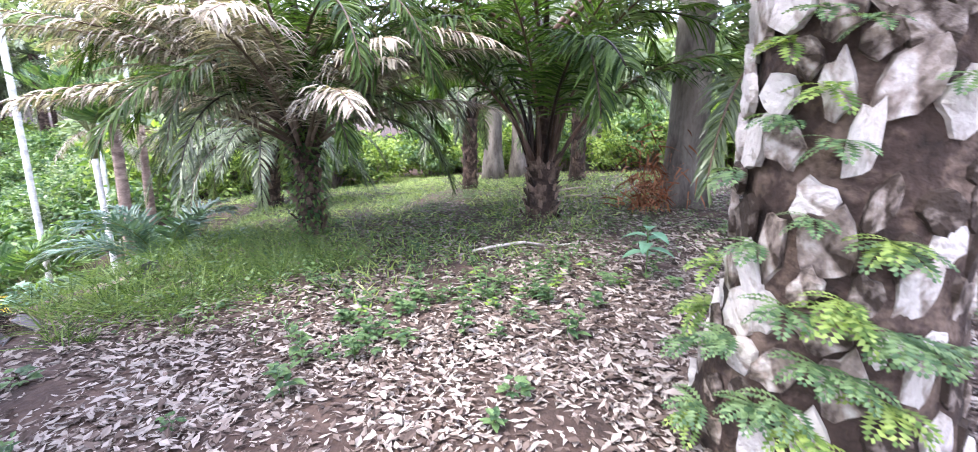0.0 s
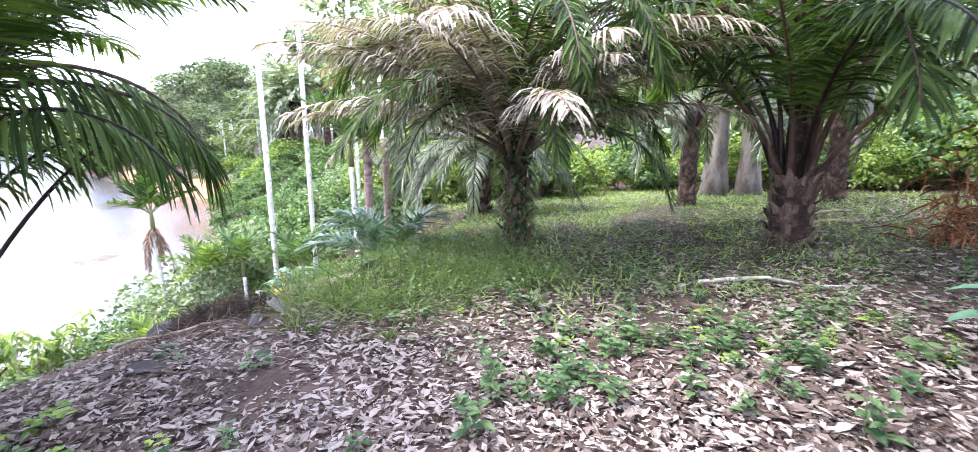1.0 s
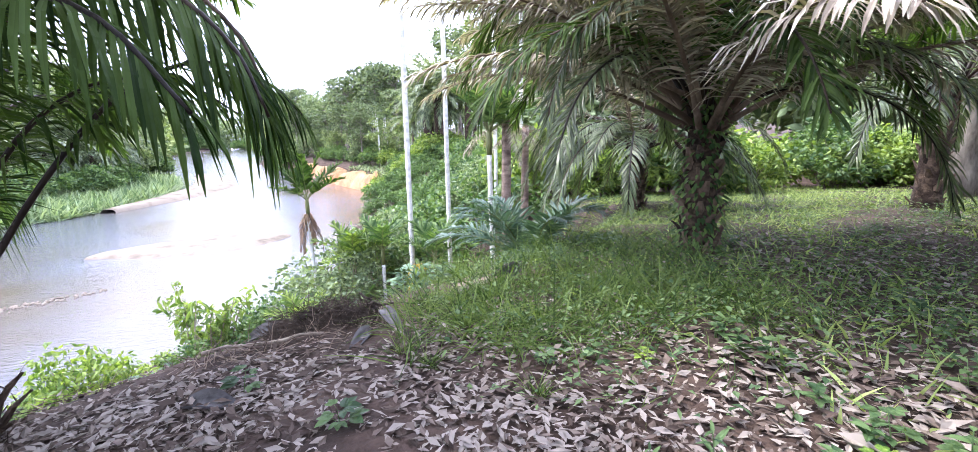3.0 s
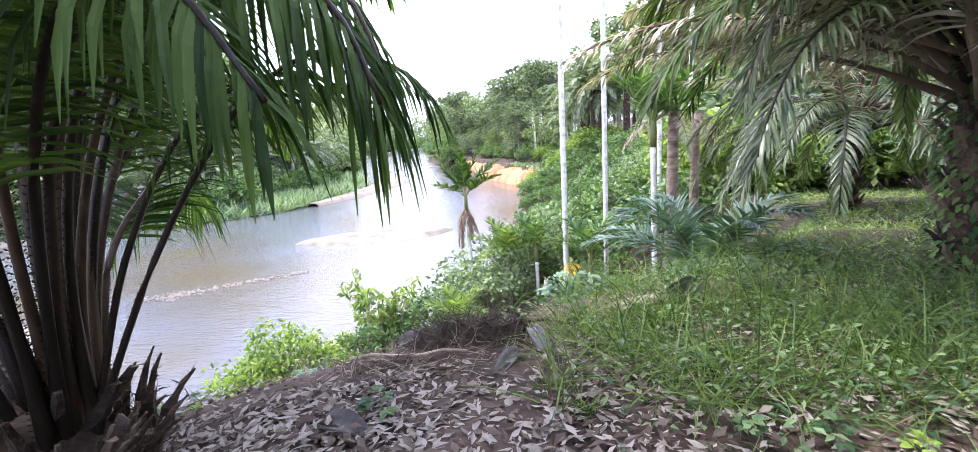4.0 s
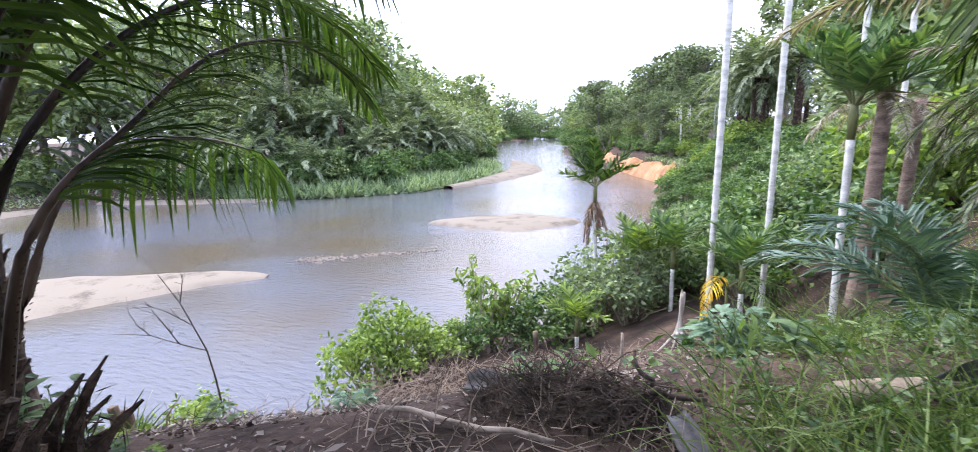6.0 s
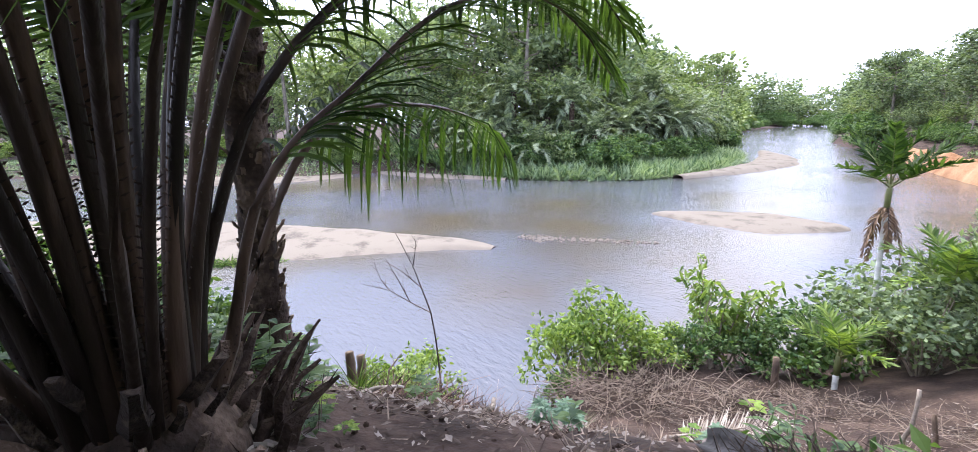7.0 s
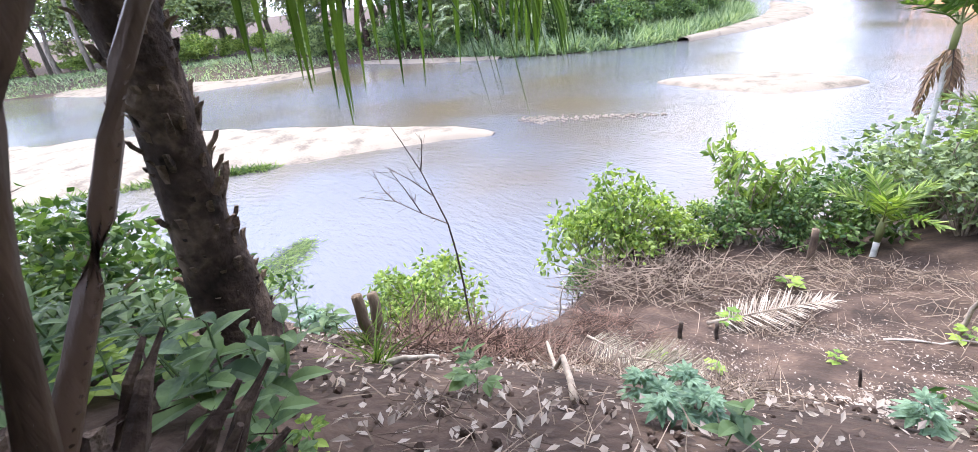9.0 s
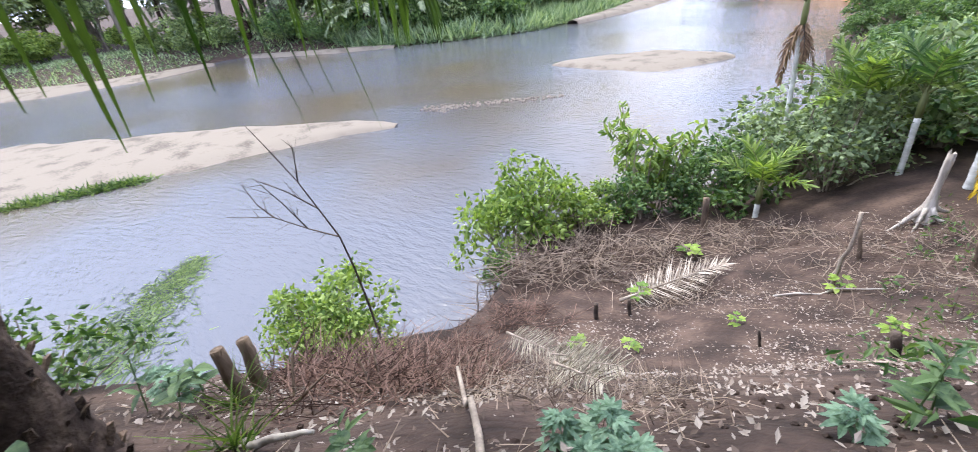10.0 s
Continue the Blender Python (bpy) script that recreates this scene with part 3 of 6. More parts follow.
# the big palm beside the path: its crown springs almost from the ground
def near_palm():
    x, y = -1.38, 0.36
    z = ground_z(x, y) - 0.05
    p = empty("oil_palm", Matrix.Translation((x, y, z)), "large dark oil palm with spiny stalks fanning from its base", "palm", "oil palms of the grove")
    pts = [(0, 0, -0.1), (0, 0, 0.1), (0, 0, 0.22), (0.0, 0, 0.34)]
    radii = [0.34, 0.30, 0.24, 0.14]
    t = obj("trunk", trunk_mesh("trunk", pts, radii, PALM_BARK, seed=4), p)
    stubs_on(t, pts, radii, STUBS_SPIKE, 40, 7, (0.3, 0.55), 0.1, 0.9, lean=0.25)
    r = random.Random(5)
    # azimuth to the left of +y, start angle, end angle, length, leaf start, droop
    custom = [
        (-35, 5, 95, 3.7, 0.36, 1.0), (-75, 4, 100, 3.7, 0.45, 0.8),
        (150, 42, 110, 3.8, 0.45, 0.6), (140, 24, 100, 4.0, 0.45, 0.6),
        (100, 50, 115, 3.6, 0.45, 0.6), (66, 9, 100, 3.6, 0.36, 0.9), (28, 5, 95, 3.6, 0.36, 1.0), (-20, 3, 80, 3.9, 0.35, 1.0),
        (-90, 3, 90, 3.9, 0.4, 0.9), (-125, 4, 105, 3.9, 0.38, 0.9),
        (160, 60, 112, 3.2, 0.45, 0.6), (-50, 4, 100, 3.7, 0.41, 0.9), (-8, 8, 105, 3.7, 0.35, 1.1), (-62, 6, 100, 3.7, 0.44, 0.8),
        (-28, 9, 110, 3.7, 0.35, 1.2), (45, 12, 110, 3.4, 0.38, 1.1), (110, 66, 112, 3.6, 0.45, 0.6), (75, 34, 110, 3.5, 0.44, 0.7), (-110, 6, 112, 3.7, 0.4, 1.1), (10, 5, 90, 3.6, 0.35, 1.1)]
    shaped = [  # azimuth, stalk through (outward, up), leaf pairs, leaf start, leaflet length, droop
        (24, [(0.1, 0.0), (0.33, 0.31), (0.52, 0.61), (0.71, 0.915), (1.0, 1.105), (1.34, 1.165), (1.92, 1.15), (2.5, 1.03), (2.8, 0.85)], 36, 0.48, 0.78, 3.8),
        (6, [(0.1, 0.0), (0.28, 0.3), (0.38, 0.66), (0.46, 0.85), (0.61, 1.03), (0.84, 1.2), (1.3, 1.55), (1.9, 1.72), (2.4, 1.6), (2.75, 1.36)], 84, 0.4, 0.5, 1.0),
        (2, [(0.1, 0.0), (0.24, 0.6), (0.5, 1.2), (1.0, 1.66), (1.6, 1.9), (2.2, 1.82), (2.6, 1.6)], 80, 0.36, 0.56, 1.2),
        (-104, [(0.1, 0.0), (0.22, 0.68), (0.42, 1.35), (0.75, 1.8), (1.1, 1.95), (1.5, 1.86), (1.72, 1.68), (1.82, 1.45)], 48, 0.36, 0.66, 2.8),
        (-99, [(0.1, 0.0), (0.2, 0.7), (0.38, 1.4), (0.7, 1.9), (1.05, 2.04), (1.4, 1.97), (1.66, 1.76), (1.76, 1.5)], 46, 0.36, 0.6, 2.6),
        (-114, [(0.1, 0.0), (0.25, 0.66), (0.5, 1.3), (0.85, 1.68), (1.2, 1.8), (1.55, 1.7), (1.8, 1.45)], 44, 0.36, 0.6, 2.2),
        (-86, [(0.1, 0.0), (0.3, 0.42), (0.6, 0.95), (0.9, 1.36), (1.15, 1.6), (1.42, 1.7), (1.65, 1.62), (1.78, 1.48)], 40, 0.42, 0.4, 2.0, 0.015),
        (-74, [(0.1, 0.0), (0.24, 0.45), (0.42, 0.95), (0.68, 1.4), (0.95, 1.62), (1.25, 1.66), (1.5, 1.5)], 36, 0.45, 0.42, 2.2, 0.016)]
    crown = [(60 + 33 * i, 8 + (i * 7) % 16, 96 + (i * 13) % 24, 3.3 + 0.1 * ((i * 3) % 5), 0.36, 0.9 + 0.1 * (i % 4)) for i in range(6)]
    base = Matrix.Translation((0, 0, 0.18))
    for i, (az, a0, a1, ln, st, dr) in enumerate(custom + crown):
        ms = frond_meshes("palm_frond", ln, a0, a1, 80, 0.6, st, 100 + i, FROND, RACHIS, 0.02, 1.7, dr, 0.025, True, wide_base=2.0)
        add_frond(p, ms, base @ Matrix.Rotation(radians(az + 90), 4, 'Z') @ Matrix.Translation((0.13 + 0.04 * r.random(), 0, 0)) @ Matrix.Rotation(radians(r.uniform(-4, 4)), 4, 'X'))
    for i, (az, ctrl, pairs, st, leaflet, dr, *thin) in enumerate(shaped):
        ms = frond_meshes("palm_frond", 3, 0, 0, pairs, leaflet, st, 160 + i, FROND, RACHIS, thin[0] if thin else 0.021, 1.7, dr, 0.02, True, wide_base=2.0, curve=ctrl, lift=0.1)
        add_frond(p, ms, Matrix.Translation((0, 0, 0.08 - z)) @ Matrix.Rotation(radians(az + 90), 4, 'Z'))
    # pointed dead stubs standing round the foot
    for i in range(34):
        az = r.uniform(0, 360)
        sp = Soup()
        h = r.uniform(0.14, 0.42)
        w = r.uniform(0.025, 0.042)
        sp.tube([(0, 0, -0.1), (0.03, 0, h * 0.4), (0.10, 0, h * 0.8), (0.16, 0, h)], [w, w * 0.85, w * 0.45, 0.006], 6)
        for q in range(14):
            hh = h * r.uniform(0.1, 0.8)
            sp.diamond(Vector((0.03 + 0.1 * hh / h, 0, hh)), rnd_dir(r, 0.2), rnd_dir(r), r.uniform(0.05, 0.14), 0.008)
        obj("dead_stub", sp.mesh("dead_stub", PALM_BARK), p, Matrix.Rotation(radians(az), 4, 'Z') @ Matrix.Translation((r.uniform(0.24, 0.42), 0, 0.02)) @ Matrix.Rotation(r.uniform(-0.1, 0.35), 4, 'Y'))
    return p


near_palm()
ivy_palm = oil_palm(4.15, 2.92, 1.65, 0.175, [("g0", 3), ("p0", 5), ("p1", 4), ("p2", 4), ("d0", 10), ("d1", 12), ("d2", 6), ("h0", 3), ("h1", 1)], "oil palm with shaggy trunk, green fronds and grey dry fronds", 21, 60, spear=2.0, tiers=(("p3", 4, 3.1), ("p2", 3, 3.3), ("d2", 5, 2.9), ("p2", 2, 2.3), ("p3", 2, 2.6), ("h1", 3, 2.4), ("d1", 6, 2.4), ("d2", 5, 2.2)))
# grey dead fronds sweeping out on the river side
rs = random.Random(64)
for i in range(13):
    az = 95 + 92 * ((i * 5) % 13) / 12 + rs.uniform(-4, 4)
    add_frond(ivy_palm, FV["s%d" % (i % 2)], Matrix.Translation((0, 0, rs.uniform(1.75, 2.9))) @ Matrix.Rotation(radians(az), 4, 'Z') @ Matrix.Translation((0.1, 0, 0)) @ Matrix.Rotation(radians(rs.uniform(-12, 12)), 4, 'X') @ Matrix.Scale(rs.uniform(0.8, 1.05), 4), "dry grey-brown drooping frond")
# leafy climbers on its trunk
climb = Soup()
for i in range(520):
    az, h = radians(rs.uniform(110, 330)), 1.75 * rs.random()
    k = 0.2 + 0.07 * rs.random() + 0.05 * noise.noise((az * 2, h * 3, 4))
    d = Vector((math.cos(az), math.sin(az), -0.5 + rs.uniform(-0.4, 0.4)))
    climb.oval(Vector((math.cos(az) * k, math.sin(az) * k, h + 0.05)), d, Vector((-d.y, d.x, rs.uniform(-0.4, 0.4))), rs.uniform(0.05, 0.1), rs.uniform(0.03, 0.055), 0.15, 0.3)
tagged(obj("climber", climb.mesh("climber", LEAF_MID), None, Matrix.Translation((4.15, 2.92, ground_z(4.15, 2.92)))), "green leafy climber on the shaggy palm trunk", "climber", kind="stuff")
oil_palm(7.3, 0.65, 1.1, 0.27, [("g0", 3), ("p0", 5), ("p1", 5), ("g2", 3)], "squat oil palm with a swollen trunk of leaf bases", 22, 64, scale=1.4, spear=2.2, tiers=(("p2", 5, 1.9), ("p1", 5, 2.3), ("p3", 6, 2.9), ("p2", 5, 3.1)))
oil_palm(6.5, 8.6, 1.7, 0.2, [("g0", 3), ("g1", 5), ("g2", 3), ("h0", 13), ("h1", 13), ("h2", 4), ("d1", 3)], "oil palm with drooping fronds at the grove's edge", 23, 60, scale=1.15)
# ---- trees and shrubs ----
def leaf_ball(s, c, rad, n, size, r, squash=0.75, shell=0.55):
    """Leaves scattered through an uneven clump."""
    for _ in range(n):
        d = rnd_dir(r)
        k = rad * (shell + (1 - shell) * r.random()) * (1 + 0.35 * noise.noise(Vector(c) + d * 1.7))
        p = Vector(c) + Vector((d.x, d.y, d.z * squash)) * k
        a = rnd_dir(r, 0.0)
        a = (a * 0.8 + Vector((d.x, d.y, -0.25))).normalized()
        sd = a.cross(rnd_dir(r, 0.6))
        if sd.length < 0.05:
            continue
        s.diamond(p, a, sd, size * r.uniform(0.6, 1.3), size * r.uniform(0.4, 0.7))


def tree_meshes(name, height, spread, clumps, per, size, mat, seed, trunk_r=0.25, bole=0.4, flat=0.7, bark=None):
    r = random.Random(seed)
    t = Soup()
    top = Vector((r.uniform(-0.06, 0.06) * height, r.uniform(-0.06, 0.06) * height, height * 0.8))
    line = [Vector((0, 0, -0.3)), Vector((0, 0, height * bole * 0.5)) + rnd_dir(r) * 0.02 * height, Vector((top.x * 0.5, top.y * 0.5, height * bole)), top]
    t.tube(line, [trunk_r * 1.3, trunk_r, trunk_r * 0.8, trunk_r * 0.2], 8)
    c = Soup()
    for i in range(clumps):
        u = r.random()
        ang = i * 2.4 + r.uniform(-0.4, 0.4)
        z = height * (bole + (1 - bole) * (0.12 + 0.86 * u))
        k = spread * math.sqrt(max(0.05, 1 - ((z / height - (bole + 1) / 2 - 0.04) / ((1 - bole) * 0.62)) ** 2)) * r.uniform(0.35, 0.95)
        q = Vector((math.cos(ang) * k, math.sin(ang) * k, z))
        st = line[2].lerp(line[3], min(1.0, max(0.0, (z / height - bole) / (0.8 - bole) - 0.25)))
        mid = st.lerp(q, 0.5) + Vector((0, 0, -0.03 * height))
        t.tube([st, mid, q], [trunk_r * 0.32, trunk_r * 0.2, trunk_r * 0.06], 5, False)
        leaf_ball(c, q, spread * r.uniform(0.24, 0.42), per, size, r, flat)
    return t.mesh(name + "_trunk", bark or BARK, True), c.mesh(name + "_crown", mat)


def plant_tree(name, meshes, x, y, s, label, category, group, z=None, rot=None, sz=None):
    z = ground_z(x, y) if z is None else z
    rot = random.uniform(0, 360) if rot is None else rot
    e = empty(name, Matrix.Translation((x, y, z - 0.05)) @ Matrix.Rotation(radians(rot), 4, 'Z') @ Matrix.Diagonal((s, s, sz or s, 1)), label, category, group)
    obj("trunk", meshes[0], e)
    obj("crown", meshes[1], e)
    return e


TREES = [
    (tree_meshes("broad_tree", 20, 7.5, 26, 95, 0.85, LEAF_TREE, 1, 0.4, 0.35), "tall broad-crowned green forest tree"),
    (tree_meshes("broad_tree", 16, 6.5, 24, 95, 0.8, LEAF_TREE2, 2, 0.35, 0.25), "rounded yellowish-green forest tree"),
    (tree_meshes("broad_tree", 23, 7.0, 24, 90, 0.85, LEAF_DARK, 3, 0.4, 0.45, 0.6), "dark green umbrella-crowned forest tree"),
    (tree_meshes("broad_tree", 12, 6.0, 22, 95, 0.75, LEAF_TREE, 4, 0.3, 0.12), "low spreading green riverside tree"),
    (tree_meshes("broad_tree", 25, 5.0, 20, 80, 0.7, LEAF_TREE2, 5, 0.35, 0.55, 0.6), "slender tall tree with an airy crown"),
]
FARPALM_FROND = [frond_meshes("far_palm_frond", 5.2, a, b, 26, 1.0, 0.15, 60 + i, FROND_FAR if i < 4 else FROND_DRY, RACHIS_GREEN, 0.05, 1.4, 0.8, 0.13, seg=2) for i, (a, b) in enumerate([(10, 85), (30, 120), (55, 140), (75, 155), (120, 178)])]


def far_palm_meshes(seed, height):
    """Far palm as trunk and one crown built of whole fronds."""
    r = random.Random(seed)
    t = Soup()
    t.tube([(0, 0, -0.3), (0.1, 0, height * 0.5), (0, 0.1, height)], [0.42, 0.34, 0.36], 8)
    v, f = [], []
    for i in range(34):
        k = min(4, int(5 * (i / 34) ** 1.1)) if i < 30 else 4
        m = Matrix.Translation((0, 0, height)) @ Matrix.Rotation(radians(i * 137.5), 4, 'Z') @ Matrix.Scale(r.uniform(0.85, 1.15), 4)
        for me in FARPALM_FROND[k]:
            b = len(v)
            v += [m @ q.co for q in me.vertices]
            f += [tuple(b + w for w in p.vertices) for p in me.polygons]
    return t.mesh("far_palm_trunk", PALM_BARK, True), raw_mesh("far_palm_crown", v, f, FROND_FAR)


FARPALMS = [far_palm_meshes(70, 5.0), far_palm_meshes(71, 8.0), far_palm_meshes(72, 2.5)]

r = random.Random(77)


def wood(count, where, kinds, label_add, group, smin=0.8, smax=1.25):
    made = 0
    while made < count:
        x, y = where(r)
        k = r.choice(kinds)
        s = r.uniform(smin, smax)
        if k < 10:
            plant_tree("tree", TREES[k][0], x, y, s, TREES[k][1] + label_add, "tree", group)
        else:
            plant_tree("oil_palm", FARPALMS[k - 10], x, y, s, "oil palm with long arching green fronds" + label_add, "palm", group)
        made += 1


def far_edge(r, d0, d1, y0, y1):
    y = r.uniform(y0, y1)
    return left_shore(y) - r.uniform(d0, d1), y


FARLOD = [tree_meshes("far_tree", h, w, 22, 34, 1.5, mt, 80 + i, 0.4, bo) for i, (h, w, mt, bo) in enumerate([(20, 7.5, LEAF_TREE, 0.2), (16, 7, LEAF_TREE2, 0.12), (23, 7.5, LEAF_DARK, 0.25), (11, 6.5, LEAF_TREE, 0.05)])]


def mesh_arrays(me):
    v = np.empty(len(me.vertices) * 3)
    me.vertices.foreach_get("co", v)
    return v.reshape(-1, 3), [tuple(p.vertices) for p in me.polygons]


FARLOD_ARR = [mesh_arrays(m[1]) for m in FARLOD]


def far_woods(name, label, count, where, smin, smax, mat, kinds=(0, 1, 2, 3)):
    """Woods too far to tell apart, joined."""
    vs, fs, base = [], [], 0
    for i in range(count):
        x, y = where(r)
        v, f = FARLOD_ARR[r.choice(kinds)]
        s, a = r.uniform(smin, smax), r.uniform(0, 6.28)
        c, d = math.cos(a) * s, math.sin(a) * s
        w = np.empty_like(v)
        w[:, 0] = v[:, 0] * c - v[:, 1] * d + x
        w[:, 1] = v[:, 0] * d + v[:, 1] * c + y
        w[:, 2] = v[:, 2] * s + ground_z(x, y)
        vs.append(w)
        fs += [tuple(base + k for k in q) for q in f]
        base += len(v)
    return tagged(obj(name, raw_mesh(name, np.concatenate(vs).tolist(), fs, mat)), label, "woods", kind="stuff")


# far bank, upstream to downstream: palms and low trees in front, tall trees behind
wood(44, lambda r: far_edge(r, 14, 32, 50, 125), [10, 12, 11, 10], " on the far bank", "trees of the far bank", 1.3, 1.9)
wood(40, lambda r: far_edge(r, 24, 50, 64, 150), [3, 1, 3, 10, 11], " on the far bank", "trees of the far bank", 1.0, 1.4)
wood(90, lambda r: far_edge(r, 36, 95, -10, 230), [0, 1, 2, 4, 0, 1, 11], " on the far bank", "trees of the far bank", 1.35, 2.1)
wood(30, lambda r: far_edge(r, 46, 90, -150, 62), [0, 1, 3, 10], " on the far bank", "trees of the far bank", 1.0, 1.5)
wood(30, lambda r: far_edge(r, 5, 40, 145, 260), [3, 1, 0, 3, 4], " on the far bank", "trees of the far bank", 1.0, 1.5)
far_woods("thicket", "bright vine-hung thicket behind the reeds on the far bank", 46, lambda r: far_edge(r, 14, 26, 40, 128), 0.28, 0.55, LEAF_VINE, (3, 1))
far_woods("far_woods", "hazy green woods closing the river downstream", 70, lambda r: (r.uniform(-420, -60), r.uniform(610, 760)), 2.0, 2.9, LEAF_TREE)
far_woods("far_woods", "green woods on the far bank downstream", 60, lambda r: far_edge(r, 4, 110, 180, 600), 1.3, 1.9, LEAF_TREE2)


def near_side(r, d0, d1, y0, y1):
    y = r.uniform(y0, y1)
    return right_shore(y) + r.uniform(d0, d1), y


wood(22, lambda r: near_side(r, 5, 16, 112, 195), [3, 2, 2, 1], " above the clay bank", "trees of the near bank downstream", 0.5, 0.75)
wood(14, lambda r: near_side(r, 10, 30, 130, 190), [2, 2, 0], " above the clay bank", "trees of the near bank downstream", 0.85, 1.1)
wood(16, lambda r: near_side(r, 1, 40, 175, 300), [0, 1, 2, 3], " along the river downstream", "trees of the near bank downstream", 0.9, 1.3)
far_woods("far_woods", "green woods on the near bank downstream", 50, lambda r: near_side(r, 6, 110, 190, 600), 1.2, 1.7, LEAF_DARK)
wood(22, lambda r: near_side(r, 14, 60, 62, 118), [0, 1, 2, 4, 11, 11], " on the near bank", "trees of the near bank downstream", 0.8, 1.1)
wood(9, lambda r: near_side(r, 9, 16, 60, 100), [11, 11, 11], " on the near bank", "trees of the near bank downstream", 1.0, 1.25)
wood(8, lambda r: (r.uniform(11, 30), r.uniform(28, 60)), [0, 1, 4, 3], " behind the grove", "trees behind the grove", 0.6, 0.9)
wood(10, lambda r: (r.uniform(32, 65), r.uniform(-35, 45)), [0, 1, 3, 11, 11], " behind the grove", "trees behind the grove", 0.5, 0.8)
wood(12, lambda r: (r.uniform(-20, 20), r.uniform(-45, -18)), [0, 1, 11], " behind the grove", "trees behind the grove", 0.5, 0.8)

# bare white stems above the clay bank
STEM = Soup()
STEM.tube([(0, 0, -0.3), (0.1, 0, 6), (0.0, 0.15, 13)], [0.24, 0.2, 0.15], 7)
stem_mesh = STEM.mesh("stem", ARECA_BARK, True)
tuft = Soup()
leaf_ball(tuft, (0, 0.15, 13.5), 1.6, 90, 0.7, random.Random(5), 0.8)
tuft_mesh = tuft.mesh("crown", LEAF_DARK)
for i in range(16):
    y = r.uniform(104, 140)
    plant_tree("tall_palm", (stem_mesh, tuft_mesh), right_shore(y) + r.uniform(7, 18), y, r.uniform(0.8, 1.05), "tall thin white-stemmed palm above the clay bank", "palm", "white stems downstream")


# ---- low growth in bulk ----
def reed_field(name, label, area, count, length, width, mat, seed, category="reeds"):
    r = random.Random(seed)
    s = Soup()
    for _ in range(count):
        x, y = area(r)
        p = Vector((x, y, ground_z(x, y) - 0.05))
        d = rnd_dir(r, 1.2)
        s.blade(p, d, Vector((r.uniform(-1, 1), r.uniform(-1, 1), 0.01)), length * r.uniform(0.6, 1.3), width * r.uniform(0.7, 1.3), r.uniform(0.3, 1.2), 2)
    return tagged(obj(name, s.mesh(name, mat)), label, category, kind="stuff")


def on_far(r, d0, d1, y0, y1):
    y = r.uniform(y0, y1)
    return left_shore(y) - r.uniform(d0, d1), y


reed_field("reed_bed", "bright green reeds along the far river bank", lambda r: on_far(r, 2.5, 19, 60, 140), 17000, 3.3, 0.30, REED, 3)
reed_field("meadow", "pale green riverside grass on the far bank", lambda r: on_far(r, 5, 46, -20, 64), 12000, 0.9, 0.25, REED, 4, "grass")
reed_field("bank_grass", "green undergrowth on the far bank", lambda r: on_far(r, 4, 30, 126, 330), 6000, 2.2, 0.6, GRASS, 6, "grass")


reed_field("bank_undergrowth", "dense green undergrowth along the near river bank", lambda r: near_side(r, 0.8, 14, 24, 120), 9000, 0.8, 0.3, LEAF_TREE, 8, "undergrowth")


def shrub_mesh(seed, height, spread, clumps, per, size, mat, stems=6):
    r = random.Random(seed)
    t, c = Soup(), Soup()
    for i in range(clumps):
        a = i * 2.4
        k = spread * r.uniform(0.15, 1.0)
        q = Vector((math.cos(a) * k, math.sin(a) * k, height * r.uniform(0.25, 0.95) * (1 - 0.35 * (k / spread) ** 2)))
        t.tube([Vector((q.x * 0.1, q.y * 0.1, -0.15)), Vector((q.x * 0.45, q.y * 0.45, q.z * 0.55)), q], [0.025 * height / 2, 0.016 * height / 2, 0.006], 5, False)
        leaf_ball(c, q, spread * r.uniform(0.2, 0.38), per, size, r, 0.8, 0.2)
    return t.mesh("stems", WOOD_GREY), c.mesh("foliage", mat)


SHRUBS = {
    "lime": shrub_mesh(1, 2.6, 1.75, 36, 46, 0.22, LEAF_LIME),
    "mid": shrub_mesh(2, 2.4, 1.6, 34, 48, 0.23, LEAF_MID),
    "dark": shrub_mesh(3, 2.6, 1.7, 30, 65, 0.18, LEAF_TREE),
    "low": shrub_mesh(4, 1.2, 1.0, 18, 45, 0.11, LEAF_MID),
    "big": shrub_mesh(6, 4.5, 3.0, 30, 80, 0.42, LEAF_MID),
    "biglime": shrub_mesh(7, 3.8, 2.8, 30, 80, 0.40, LEAF_LIME),
}
def joined_shrubs(label, spots, mat):
    """Far shrubs too many to tell apart, joined into one mesh."""
    v0, f0 = mesh_arrays(SHRUBS["big"][1])
    vs, fs, base = [], [], 0
    for x, y, sc in spots:
        a = r.uniform(0, 6.28)
        w = np.empty_like(v0)
        w[:, 0] = (v0[:, 0] * math.cos(a) - v0[:, 1] * math.sin(a)) * sc + x
        w[:, 1] = (v0[:, 0] * math.sin(a) + v0[:, 1] * math.cos(a)) * sc + y
        w[:, 2] = v0[:, 2] * sc + ground_z(x, y)
        vs.append(w)
        fs += [tuple(base + k for k in q) for q in f0]
        base += len(v0)
    return tagged(obj("far_shrubs", raw_mesh("far_shrubs", np.concatenate(vs).tolist(), fs, mat)), label, "shrubs", kind="stuff")


